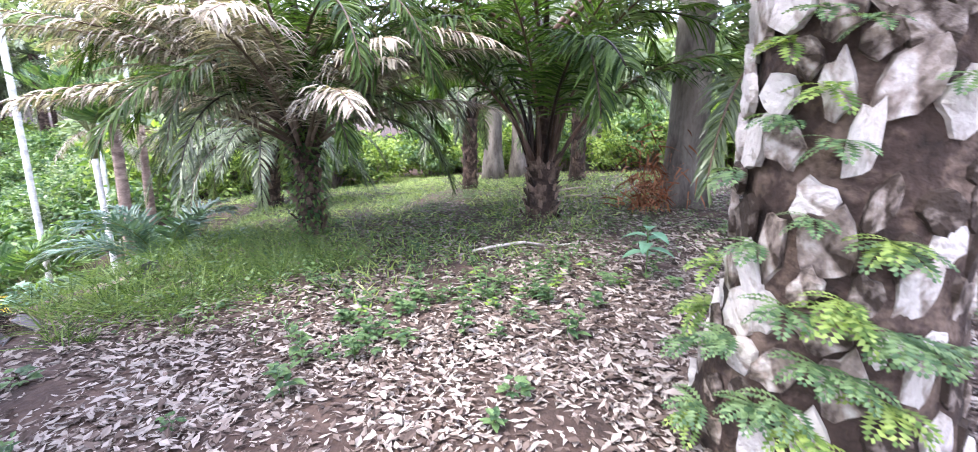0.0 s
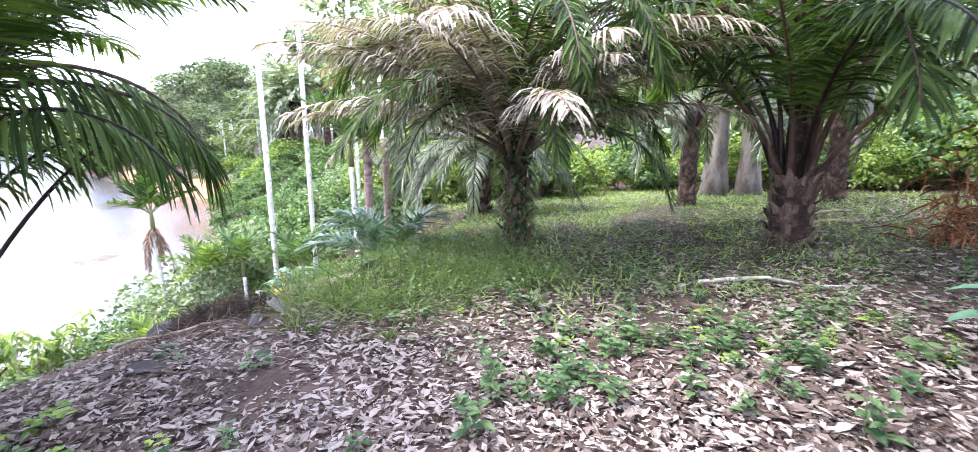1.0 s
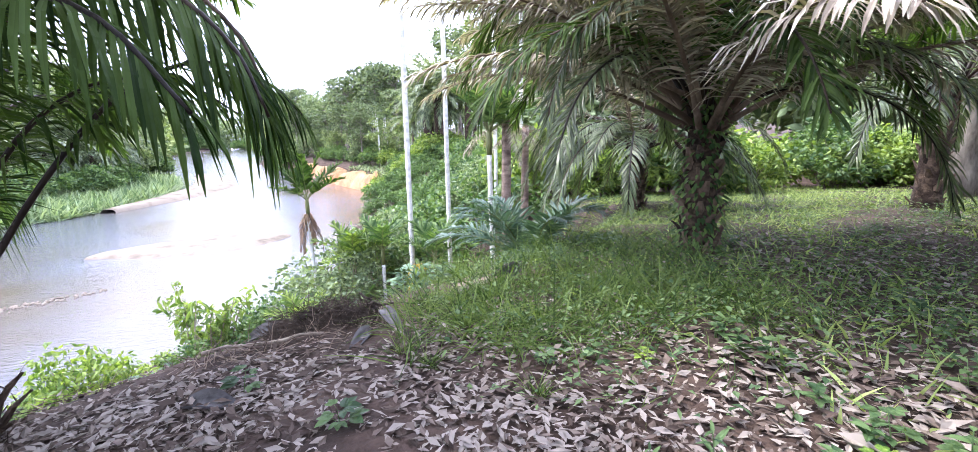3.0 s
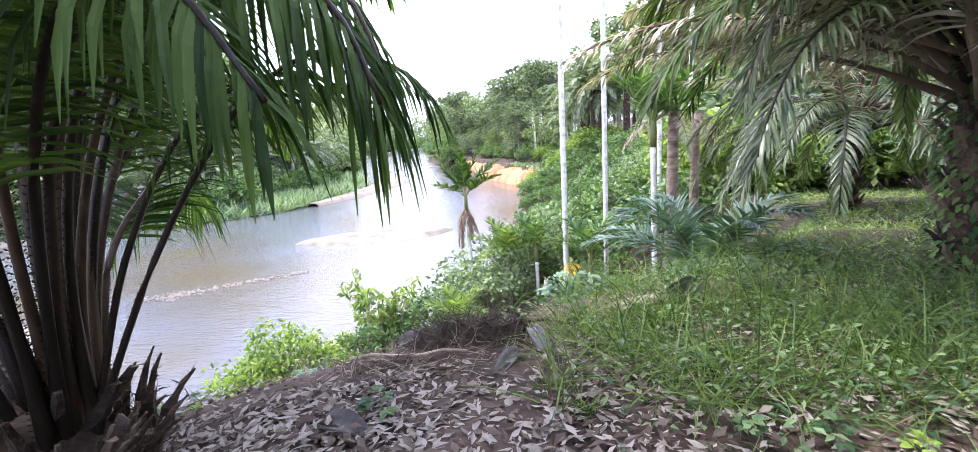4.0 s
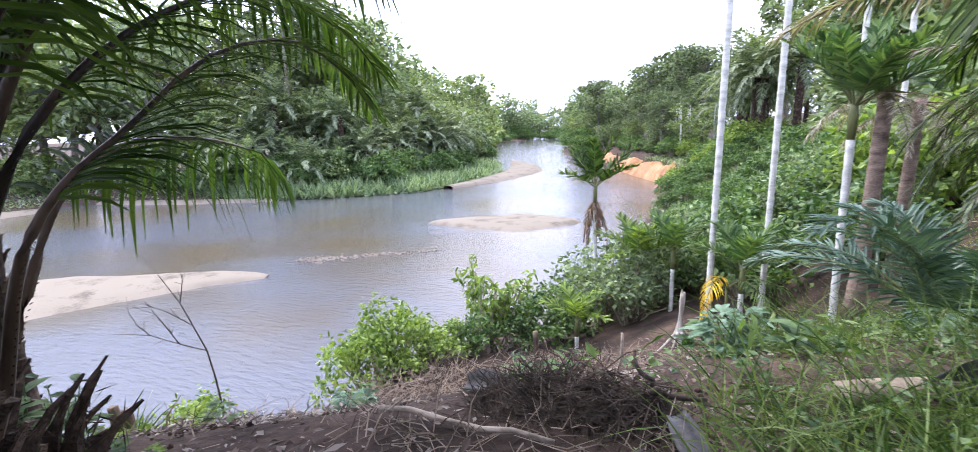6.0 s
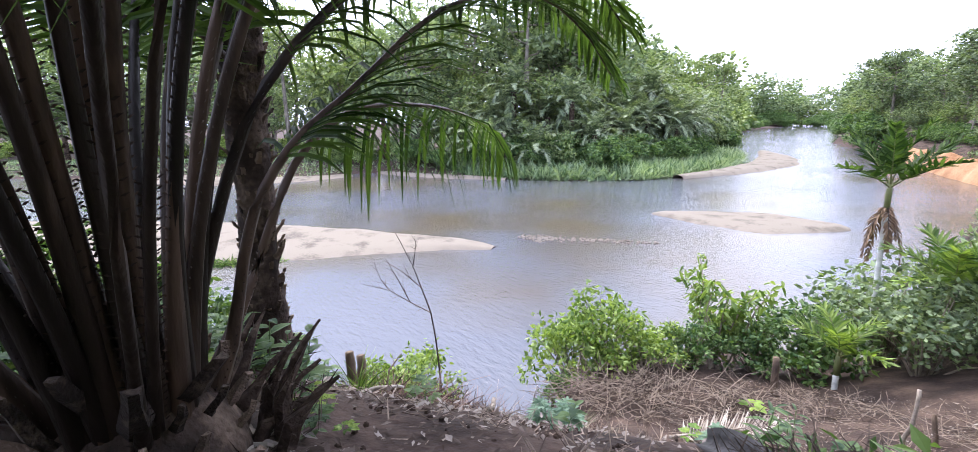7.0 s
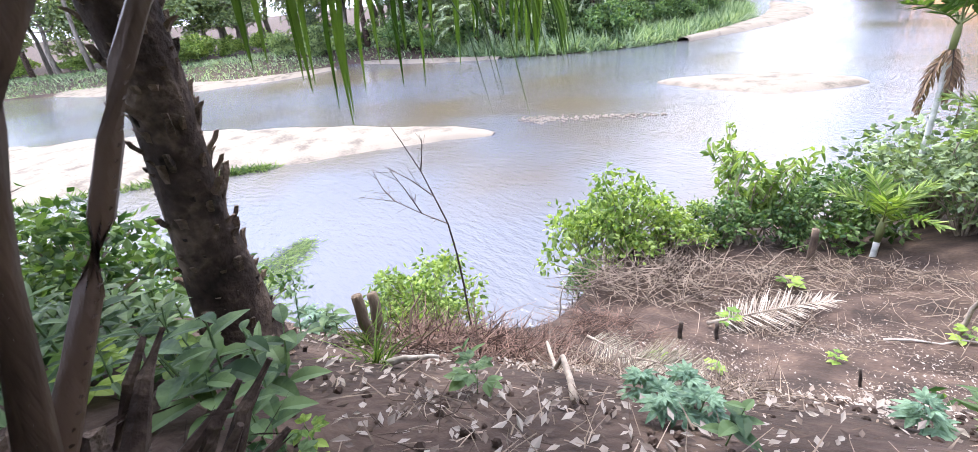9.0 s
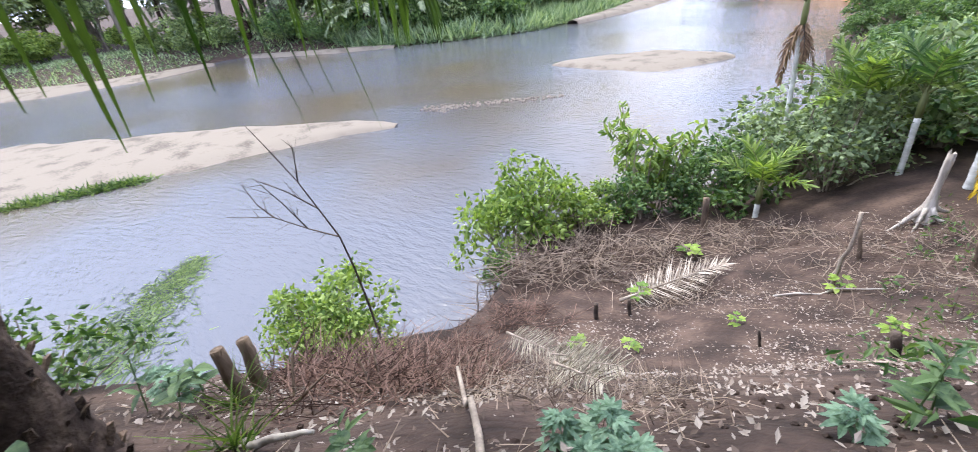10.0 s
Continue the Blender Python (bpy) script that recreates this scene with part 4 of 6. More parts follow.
SHRUB_LABEL = {"lime": "bright yellow-green leafy shrub", "mid": "fresh green leafy shrub", "dark": "dense dark green shrub", "low": "low green weedy shrub", "big": "large green thicket shrub", "biglime": "large bright green thicket shrub"}


def shrub(kind, x, y, s=1.0, add="", sz=None, z=None, rot=None):
    z = ground_z(x, y) if z is None else z
    e = empty("shrub", Matrix.Translation((x, y, z)) @ Matrix.Rotation(radians(random.uniform(0, 360) if rot is None else rot), 4, 'Z') @ Matrix.Diagonal((s, s, sz or s, 1)), SHRUB_LABEL[kind] + add, "shrub", "shrubs")
    obj("stem", SHRUBS[kind][0], e)
    obj("foliage", SHRUBS[kind][1], e)
    return e


for i in range(46):
    y = r.uniform(15.5, 34)
    shrub(r.choice(["mid", "dark", "dark", "lime", "mid", "low"]), right_shore(y) + r.uniform(3.0, 11), y, r.uniform(0.55, 1.05), " on the river bank")
# thickets along the near bank downstream, at the edge of the far reeds, and behind the grove
for i in range(90):
    y = r.uniform(17, 70)
    shrub(r.choice(["big", "big", "mid"]), right_shore(y) + r.uniform(2.0, 13), y, r.uniform(0.4, 0.7), " on the river bank")
for i in range(26):
    y = r.uniform(60, 120)
    shrub(r.choice(["big", "biglime", "big"]), right_shore(y) + r.uniform(3, 16), y, r.uniform(0.7, 1.1), " on the river bank")
for i in range(20):
    y = r.uniform(108, 168)
    shrub("big", right_shore(y) + r.uniform(6, 11), y, r.uniform(0.8, 1.1), " above the clay bank")
joined_shrubs("green bushes along the foot of the far woods", [(left_shore(y) - r.uniform(10, 20), y, r.uniform(1.0, 1.7)) for y in [r.uniform(55, 130) for _ in range(32)]], LEAF_MID)
joined_shrubs("pale green bushes on the far meadow", [(left_shore(y) - r.uniform(34, 58), y, r.uniform(0.9, 1.6)) for y in [r.uniform(-20, 60) for _ in range(26)]], LEAF_LIME)
for i in range(90):
    a = r.uniform(-35, 80)
    d = r.uniform(13, 24)
    shrub(r.choice(["biglime", "big", "biglime"]), 4 + d * math.cos(radians(a)), 2 + d * math.sin(radians(a)), r.uniform(0.4, 0.7), " behind the grove")
joined_shrubs("dense green growth behind the grove", [(4 + d * math.cos(a), 2 + d * math.sin(a), r.uniform(1.3, 2.3)) for d, a in [(r.uniform(26, 46), radians(r.uniform(-75, 82))) for _ in range(70)]], LEAF_TREE)
joined_shrubs("dense green growth closing the river far downstream", [(r.uniform(-290, -110), r.uniform(596, 640), r.uniform(2.6, 4.2)) for _ in range(44)], LEAF_MID)
joined_shrubs("dense green growth along the near bank far downstream", [(right_shore(y) + r.uniform(0, 4), y, r.uniform(1.5, 2.3)) for y in [r.uniform(170, 560) for _ in range(36)]], LEAF_MID)
joined_shrubs("dense green growth along the far bank downstream", [(left_shore(y) - r.uniform(3, 8), y, r.uniform(1.3, 2.2)) for y in [r.uniform(150, 560) for _ in range(36)]], LEAF_MID)
# ---- the leaning palm on the brink, and the mossy palm beside the path ----
def brink_palm():
    x, y = -2.74, 1.06
    z = ground_z(x, y) - 0.3
    p = empty("oil_palm", Matrix.Translation((x, y, z)), "tall oil palm with a ragged dark trunk on the brink", "palm", "oil palms of the grove")
    pts = bend_line((0, 0, 0), (0.05, 0.08, 4.0), 0.05, 16)
    radii = [0.24, 0.19, 0.145, 0.12, 0.108, 0.104, 0.104, 0.106, 0.11, 0.115, 0.12, 0.125, 0.125, 0.125, 0.125, 0.125, 0.12]
    t = obj("trunk", trunk_mesh("trunk", pts, radii, PALM_BARK, 18, 0.35, 9), p)
    stubs_on(t, pts, radii, STUBS + STUBS_SPIKE[:1], 420, 17, (0.24, 0.46), 0.02, 0.98, lean=-0.02, seat=0.72)
    rr = random.Random(3)
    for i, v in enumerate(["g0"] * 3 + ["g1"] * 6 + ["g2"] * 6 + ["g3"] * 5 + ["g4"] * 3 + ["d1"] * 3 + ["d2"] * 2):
        m = Matrix.Translation((0.05, 0.08, 3.9)) @ Matrix.Rotation(radians(i * 137.5), 4, 'Z') @ Matrix.Translation((0.15, 0, 0)) @ Matrix.Scale(rr.uniform(0.8, 1.0), 4)
        add_frond(p, FV[v], m, "dry grey-brown drooping frond" if v[0] == "d" else "")
    # a dark frond hanging down beside the trunk
    for az, sc, h in ((-100, 0.5, 2.3), (-150, 0.48, 2.4), (-60, 0.4, 2.2)):
        add_frond(p, FV["g5"], Matrix.Translation((0.12, 0.12, h)) @ Matrix.Rotation(radians(az), 4, 'Z') @ Matrix.Translation((0.2, 0, 0)) @ Matrix.Scale(sc, 4))


def plate_mesh(seed):
    """A rough irregular scale, bulging outwards, with a ragged rim."""
    r = random.Random(seed)
    s = Soup()
    n = 11
    for ring, (k, x) in enumerate(((1.0, -0.03), (0.96, 0.002), (0.6, 0.008))):
        for i in range(n):
            a = 2 * math.pi * i / n
            w = 0.066 * k * (1 + 0.5 * noise.noise((math.cos(a) * 1.9, math.sin(a) * 1.6, seed * 3.1)))
            h = 0.085 * k * (1 + 0.5 * noise.noise((math.cos(a) * 1.9 + 9, math.sin(a) * 1.6, seed * 2.3)))
            s.v.append(Vector((x + 0.012 * noise.noise((i * 1.3, ring, seed)), math.cos(a) * w, math.sin(a) * h)))
    for ring in range(2):
        for i in range(n):
            j = (i + 1) % n
            s.f.append((ring * n + i, ring * n + j, ring * n + n + j, ring * n + n + i))
    s.f.append(tuple(2 * n + i for i in range(n)))
    return s.mesh("leaf_base", PALE_BASE)


PLATES = [plate_mesh(k) for k in range(9)]


def mossy_palm():
    x, y = 2.78, -3.67
    z = ground_z(x, y) - 0.1
    p = empty("oil_palm", Matrix.Translation((x, y, z)), "thick oil palm trunk with pale cut leaf bases and ferns", "palm", "oil palms of the grove")
    pts = bend_line((0, 0, 0), (0.05, -0.05, 3.4), 0, 10)
    radii = [0.60, 0.51, 0.46, 0.44, 0.43, 0.43, 0.43, 0.43, 0.43, 0.42, 0.38]
    t = obj("trunk", trunk_mesh("trunk", pts, radii, PALM_BARK, 18, 0.06, 12), p)
    # rough pale plates of old leaf bases, row over row
    r = random.Random(19)
    for row in range(19):
        zz = 0.04 + row * 0.185
        rad = 0.58 - 0.14 * min(1.0, zz / 0.8)
        for k in range(14):
            if r.random() < 0.06:
                continue
            a = 2 * math.pi * (k + 0.5 * (row % 2) + r.uniform(-0.2, 0.2)) / 14
            m = Matrix.Rotation(a, 4, 'Z') @ Matrix.Translation((rad + r.uniform(0.0, 0.015), 0, zz + r.uniform(-0.05, 0.05))) @ Matrix.Rotation(r.uniform(-0.02, 0.14), 4, 'Y') @ Matrix.Rotation(r.uniform(-0.5, 0.5), 4, 'X') @ Matrix.Diagonal((1.0, r.uniform(0.7, 1.5), r.uniform(0.9, 2.0), 1))
            obj("leaf_base", r.choice(PLATES), t, m)
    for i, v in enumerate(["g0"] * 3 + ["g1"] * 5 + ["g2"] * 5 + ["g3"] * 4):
        m = Matrix.Translation((0, 0, 3.4)) @ Matrix.Rotation(radians(i * 137.5 + 20), 4, 'Z') @ Matrix.Translation((0.15, 0, 0))
        add_frond(p, FV[v], m)
    for i in range(15):
        m = Matrix.Translation((0, 0, 3.25)) @ Matrix.Rotation(radians(-45 + i * 16 + r.uniform(-4, 4)), 4, 'Z') @ Matrix.Translation((0.2, 0, 0)) @ Matrix.Scale(r.uniform(0.95, 1.2), 4)
        add_frond(p, FV[("p1", "p2", "p1")[i % 3]], m)


brink_palm()
mossy_palm()


# ferns and small climbers on the mossy trunk
def fern_mesh(seed, n, length, mat):
    r = random.Random(seed)
    s = Soup()
    for i in range(n):
        a = i / n * 3.0 - 1.5 + r.uniform(-0.2, 0.2)
        d = Vector((math.cos(a), math.sin(a), r.uniform(-0.3, 0.5)))
        p = Vector((0, 0, 0))
        for k in range(9):
            q = p + d * length / 9
            sd = d.cross(Vector((0, 0, 1))).normalized()
            w = length * 0.3 * math.sin((k + 1) / 10 * math.pi * 0.9 + 0.25)
            s.diamond(p, (sd + d * 0.4), d, w, length / 8, 0.1)
            s.diamond(p, (-sd + d * 0.4), d, w, length / 8, 0.1)
            p = q
            d = (d + Vector((0, 0, -0.12))).normalized()
    return s.mesh("fern", mat)


FERNS = [fern_mesh(i, 5, 0.26, LEAF_LIME if i % 2 else WEED_GREEN) for i in range(3)]
rf = random.Random(6)
for i, (az, h, sc) in enumerate([(rf.uniform(100, 235), rf.uniform(0.1, 1.7), rf.uniform(0.7, 1.2)) for k in range(20)] + [(175, 1.0, 1.0), (200, 0.75, 1.1), (150, 1.25, 1.0), (165, 0.55, 1.1), (215, 1.15, 0.9), (190, 1.5, 0.9), (140, 0.4, 1.0), (128, 0.9, 1.1), (120, 0.6, 1.1), (230, 0.5, 1.0), (160, 0.25, 1.0), (205, 0.35, 1.1), (180, 1.28, 0.8), (112, 0.3, 1.2), (185, 0.6, 0.9), (170, 0.8, 0.8), (145, 0.7, 1.0), (118, 0.45, 1.0), (135, 0.15, 1.1), (155, 1.05, 0.7), (195, 0.2, 1.0)]):
    a = radians(az)
    m = Matrix.Translation((2.78 + (0.62 - 0.13 * min(1.0, h / 0.7)) * math.cos(a), -3.67 + (0.62 - 0.13 * min(1.0, h / 0.7)) * math.sin(a), h * 1.45 + 0.3)) @ Matrix.Rotation(a, 4, 'Z') @ Matrix.Scale(sc * 0.66, 4)
    tagged(obj("fern", FERNS[i % 3], None, m), "small bright green fern growing on the palm trunk", "fern", "ferns on the trunk")

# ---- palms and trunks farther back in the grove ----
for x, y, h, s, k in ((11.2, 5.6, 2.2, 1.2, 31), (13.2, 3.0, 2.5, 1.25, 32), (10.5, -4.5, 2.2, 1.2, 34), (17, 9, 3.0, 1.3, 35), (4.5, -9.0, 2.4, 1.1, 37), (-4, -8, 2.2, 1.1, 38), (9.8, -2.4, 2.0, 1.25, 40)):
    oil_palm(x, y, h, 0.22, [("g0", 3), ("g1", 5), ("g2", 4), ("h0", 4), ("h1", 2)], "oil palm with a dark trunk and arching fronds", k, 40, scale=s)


def grey_trunk(x, y, rad, height, label, mat=None, dead=False):
    s = Soup()
    pts = bend_line((0, 0, -0.2), (0.12, 0.1, height), 0.1, 8)
    s.tube(pts, [rad * (1.35 - 0.35 * min(1, i / 2)) * (1 - 0.03 * i) for i in range(9)], 12)
    e = empty("tree", Matrix.Translation((x, y, ground_z(x, y))), label, "tree", "trees in the grove")
    obj("trunk", s.mesh("trunk", mat or BARK, True), e)
    rr = random.Random(int(x * 10))
    if dead:
        for i in range(7):
            add_frond(e, FV["d%d" % (i % 3)], Matrix.Translation((0.12, 0.1, height - 0.1)) @ Matrix.Rotation(radians(i * 137.5), 4, 'Z') @ Matrix.Rotation(radians(55), 4, 'Y') @ Matrix.Scale(0.5, 4), "dry grey-brown drooping frond")
        return
    c = Soup()
    for i in range(7):
        q = Vector((rr.uniform(-2.5, 2.5), rr.uniform(-2.5, 2.5), height + rr.uniform(-0.6, 2)))
        leaf_ball(c, q, 1.1, 60, 0.32, rr)
    obj("crown", c.mesh("crown", LEAF_TREE), e)


grey_trunk(9.9, -1.05, 0.4, 6.5, "thick smooth grey tree trunk in the grove")
grey_trunk(14.6, 7.3, 0.36, 6.5, "straight dark tree trunk in the grove")
grey_trunk(15.2, 6.5, 0.32, 6.5, "straight dark tree trunk in the grove")
grey_trunk(19.0, 5.3, 0.4, 6.5, "straight grey tree trunk in the grove")
grey_trunk(3.95, 11.6, 0.17, 4.7, "brown dead palm trunk with a tuft of dry fronds", BARK_BROWN, dead=True)
grey_trunk(4.75, 12.4, 0.14, 4.0, "brown dead palm trunk with a tuft of dry fronds", BARK_BROWN, dead=True)
# reddish dead fronds leaning on the grey trunk
heap = Soup()
rr = random.Random(12)
for i in range(420):
    p = Vector((rr.gauss(0, 0.22), rr.gauss(0, 0.22), 0.05 + abs(rr.gauss(0, 0.45))))
    heap.blade(p, rnd_dir(rr, -0.3), rnd_dir(rr), rr.uniform(0.15, 0.4), 0.03, 0.8, 2)
CLAYLEAF = material("rusty_dead_frond", (0.14, 0.05, 0.02), (0.36, 0.16, 0.08), 2, 0.9, 0, island=0.6, fine=8)
tagged(obj("dead_frond_heap", heap.mesh("dead_frond_heap", CLAYLEAF), None, Matrix.Translation((9.3, -0.6, ground_z(9.3, -0.6))) @ Matrix.Scale(1.25, 4)), "rust-brown heap of dead fronds against a trunk", "dead fronds", kind="stuff")


# ---- slim palms on the bank ----
def areca(x, y, height, rad, label, crown=True, lean=(0.0, 0.0), fan=1.0, n=9, mats=(FROND, RACHIS_GREEN), skirt=False, upright=False):
    z = ground_z(x, y) - 0.1
    e = empty("areca_palm", Matrix.Translation((x, y, z)), label, "palm", "slim palms on the bank")
    s = Soup()
    k = max(6, int(height / 0.16))
    pts = bend_line((0, 0, 0), (lean[0], lean[1], height), 0.03, k)
    s.tube(pts, [rad * (1.25 if i == 0 else 1.0) * (1.05 if i % 2 else 0.97) for i in range(k + 1)], 9)
    obj("trunk", s.mesh("trunk", ARECA_BARK, True), e)
    if crown:
        sh = Soup()
        top = Vector(pts[-1])
        sh.tube([top, top + Vector((0, 0, 0.3 * fan)), top + Vector((0, 0, 0.6 * fan))], [rad * 1.1, rad * 1.25, rad * 0.7], 8)
        obj("crownshaft", sh.mesh("crownshaft", RACHIS_GREEN, True), e)
        for i in range(n):
            a0 = (8 + 56 * ((i * 5) % n) / n) if upright else 6 + 55 * (i / n)
            ms = frond_meshes("areca_frond", 1.35 * fan, a0, a0 + (30 if upright else 55), 24, (0.36 if upright else 0.5) * fan, 0.2, 200 + i, mats[0], mats[1], 0.015, 1.2, 0.3 if upright else 0.35, 0.07 * fan, seg=2, lift=0.35)
            add_frond(e, ms, Matrix.Translation(top + Vector((0, 0, 0.45 * fan))) @ Matrix.Rotation(radians(i * 137.5), 4, 'Z'))
        if skirt:
            for i in range(7):
                ms = frond_meshes("dead_areca_frond", (0.7 + 0.1 * i) * fan, 150, 180, 16, 0.32, 0.05, 230 + i, FROND_BROWN, RACHIS, 0.012, 1.0, 1.5, 0.06, seg=2)
                add_frond(e, ms, Matrix.Translation(top + Vector((0, 0, 0.2))) @ Matrix.Rotation(radians(i * 137 + 30), 4, 'Z'), "dry brown hanging frond")
    return e


areca(1.22, 12.75, 12.0, 0.078, "tall white-ringed areca palm trunk on the bank", lean=(0.08, 0), fan=1.4)
areca(2.47, 13.2, 11.5, 0.072, "tall white-ringed areca palm trunk on the bank", lean=(0.06, 0.1), fan=1.4)
areca(3.5, 11.2, 1.0 - ground_z(3.5, 11.2), 0.07, "areca palm with a dark fan-like crown", lean=(-0.05, 0.0), fan=1.35, n=14, upright=True, mats=(LEAF_MID, RACHIS_GREEN))
areca(4.6, 15.6, 10.0, 0.07, "slim pale areca palm behind the others", fan=1.3)
areca(6.0, 17.0, 9.0, 0.07, "slim pale areca palm behind the others", fan=1.3)
areca(-2.08, 15.3, 4.35, 0.06, "young areca palm with a hanging dry sheath", lean=(-0.1, 0), fan=1.3, n=9, skirt=True, upright=True)
areca(-0.7, 14.6, 1.5, 0.07, "small bright green areca palm among shrubs", fan=1.15, n=8, mats=(LEAF_LIME, RACHIS_GREEN))
areca(0.3, 14.0, 1.4, 0.06, "small bright green areca palm among shrubs", fan=1.05, n=7, mats=(LEAF_MID, RACHIS_GREEN))
areca(1.9, 12.2, 1.0, 0.06, "young areca palm with green drooping fronds", fan=1.1, n=7, mats=(LEAF_MID, RACHIS_GREEN))
areca(-2.1, 12.4, 0.45, 0.06, "small light green palm above the dead brush", fan=0.9, n=7, mats=(LEAF_LIME, RACHIS_GREEN))
yl = empty("yellow_palm_sprout", Matrix.Translation((1.62, 12.7, ground_z(1.62, 12.7))), "young palm with yellowed drooping fronds", "palm")
yt = Soup()
yt.tube([(0, 0, -0.1), (0.02, 0, 0.45), (0, 0, 0.92)], [0.05, 0.04, 0.03], 7)
obj("trunk", yt.mesh("trunk", RACHIS_GREEN, True), yl)
for i in range(4):
    add_frond(yl, frond_meshes("yellow_frond", 2.3, 12 + 8 * i, 172, 24, 0.42, 0.3, 240 + i, FROND_YELLOW if i < 1 else LEAF_MID, RACHIS_GREEN, 0.012, 0.8, 1.8, 0.032, seg=3), Matrix.Translation((0, 0, 0.8)) @ Matrix.Rotation(radians(-110 + 50 * i), 4, 'Z') @ Matrix.Scale(1.0, 4))

# the young bluish oil palm at the edge of the plateau
yp = empty("young_oil_palm", Matrix.Translation((2.7, 4.75, ground_z(2.7, 4.75) - 0.05)), "young oil palm with bluish-green arching fronds", "palm")
for i in range(16):
    add_frond(yp, FV["y%d" % (i % 2)], Matrix.Rotation(radians(i * 137.5), 4, 'Z') @ Matrix.Translation((0.04, 0, 0)) @ Matrix.Scale(random.uniform(0.85, 1.15), 4))

# ---- shrubs on the slope ----
shrub("lime", -6.35, 4.05, 0.52, " beside the cut stakes", rot=10)
shrub("lime", -5.75, 3.75, 0.34, " beside the cut stakes", rot=80)
shrub("lime", -6.8, 3.7, 0.36, " beside the cut stakes", rot=200)
shrub("lime", -6.7, 8.9, 0.74, " above the water", sz=0.95, rot=40)
shrub("lime", -6.3, 9.5, 0.66, " above the water", sz=0.8, rot=140)
shrub("lime", -5.6, 10.3, 0.55, " above the water", rot=200)
shrub("mid", -6.2, 7.9, 0.32, " above the water", rot=15)
shrub("mid", -4.9, 11.3, 0.55, " above the water", rot=20)
shrub("mid", -3.8, 12.6, 0.62, " above the water", rot=90)
shrub("mid", -3.0, 13.6, 0.8, " above the water", rot=150)
shrub("dark", -1.8, 15.8, 1.2, " on the river bank", rot=33)
shrub("dark", -0.9, 14.0, 0.9, " on the river bank", rot=60)
shrub("dark", 0.2, 16.5, 1.2, " on the river bank", rot=70)
shrub("biglime", 0.4, 17.3, 0.55, " on the river bank", rot=10)
shrub("big", 1.5, 22.0, 0.6, " on the river bank", rot=100)
shrub("mid", 2.2, 15.0, 1.0, " on the river bank", rot=50)
shrub("mid", 4.5, 14.0, 1.0, " on the river bank", rot=5)
shrub("biglime", 6.5, 16.5, 0.8, " at the grove's edge", rot=50)
for i, (x, y, s) in enumerate(((-3.7, 0.55, 0.6), (-4.0, 0.0, 0.7), (-3.4, -0.4, 0.6), (-4.4, 0.5, 0.8), (-3.0, -1.0, 0.6), (-4.6, -0.7, 0.9), (-2.95, 0.3, 0.34), (-4.3, 1.1, 0.6))):
    shrub("low" if i % 2 else "mid", x, y, s * (1.0 if i % 2 else 0.5), " on the brink", rot=40 * i)
# the taller leafy sprays over the water
spray = Soup()
rr = random.Random(42)
stems = Soup()
for i in range(17):
    b = Vector((-4.6 + rr.uniform(-0.5, 0.5), 11.9 + rr.uniform(-0.4, 0.4), -5.3))
    t = Vector((-4.5 + rr.uniform(-1.4, 1.0), 12.7 + rr.uniform(-0.7, 0.9), -3.2 + rr.uniform(-1.2, 0.6)))
    m = b.lerp(t, 0.6) + Vector((0, 0, 0.3))
    stems.tube([b, m, t], [0.03, 0.02, 0.006], 5, False)
    for k in range(54):
        p = m.lerp(t, rr.random()) if rr.random() < 0.8 else b.lerp(m, rr.uniform(0.5, 1))
        spray.oval(p + rnd_dir(rr) * 0.16, rnd_dir(rr, -0.3), rnd_dir(rr), rr.uniform(0.16, 0.3), 0.1, 0.15, 0.35)
e = empty("shrub", Matrix.Identity(4), "tall sparse green shrub leaning over the water", "shrub", "shrubs")
obj("stem", stems.mesh("stem", WOOD_GREY), e)
obj("foliage", spray.mesh("foliage", LEAF_LIME), e)
# ---- ground cover ----
rr = random.Random(2024)


def leaf_litter(name, label, count, area, size):
    s = Soup()
    for _ in range(count):
        x, y = area(rr)
        z = ground_z(x, y) + 0.01 + 0.035 * rr.random() ** 2
        a = rr.uniform(0, 2 * math.pi)
        d = Vector((math.cos(a), math.sin(a), rr.uniform(-0.15, 0.3)))
        sd = Vector((-math.sin(a), math.cos(a), rr.uniform(-0.5, 0.5)))
        ln = size * rr.uniform(0.5, 1.35)
        s.leaf(Vector((x, y, z)), d, sd, ln, ln * rr.uniform(0.28, 0.48), rr.uniform(-0.3, 0.35), rr.uniform(-0.1, 0.15))
    return tagged(obj(name, s.mesh(name, LITTER)), label, "leaf litter", kind="stuff")


def cover(x, y):
    """How green the floor is: a strip of weeds behind bare litter, turning to grass by the brink."""
    n = noise.noise((x * 0.55, y * 0.55, 2.0)) + 0.5 * noise.noise((x * 1.7, y * 1.7, 5.0))
    strip = 1 / (1 + math.exp(-(y + 0.5 * (x - 1) - 0.55) * 2.0)) * (1 / (1 + math.exp(-(x - 0.75 - 0.25 * max(0, y - 2)) * 3.0)))
    return strip + 0.45 * n


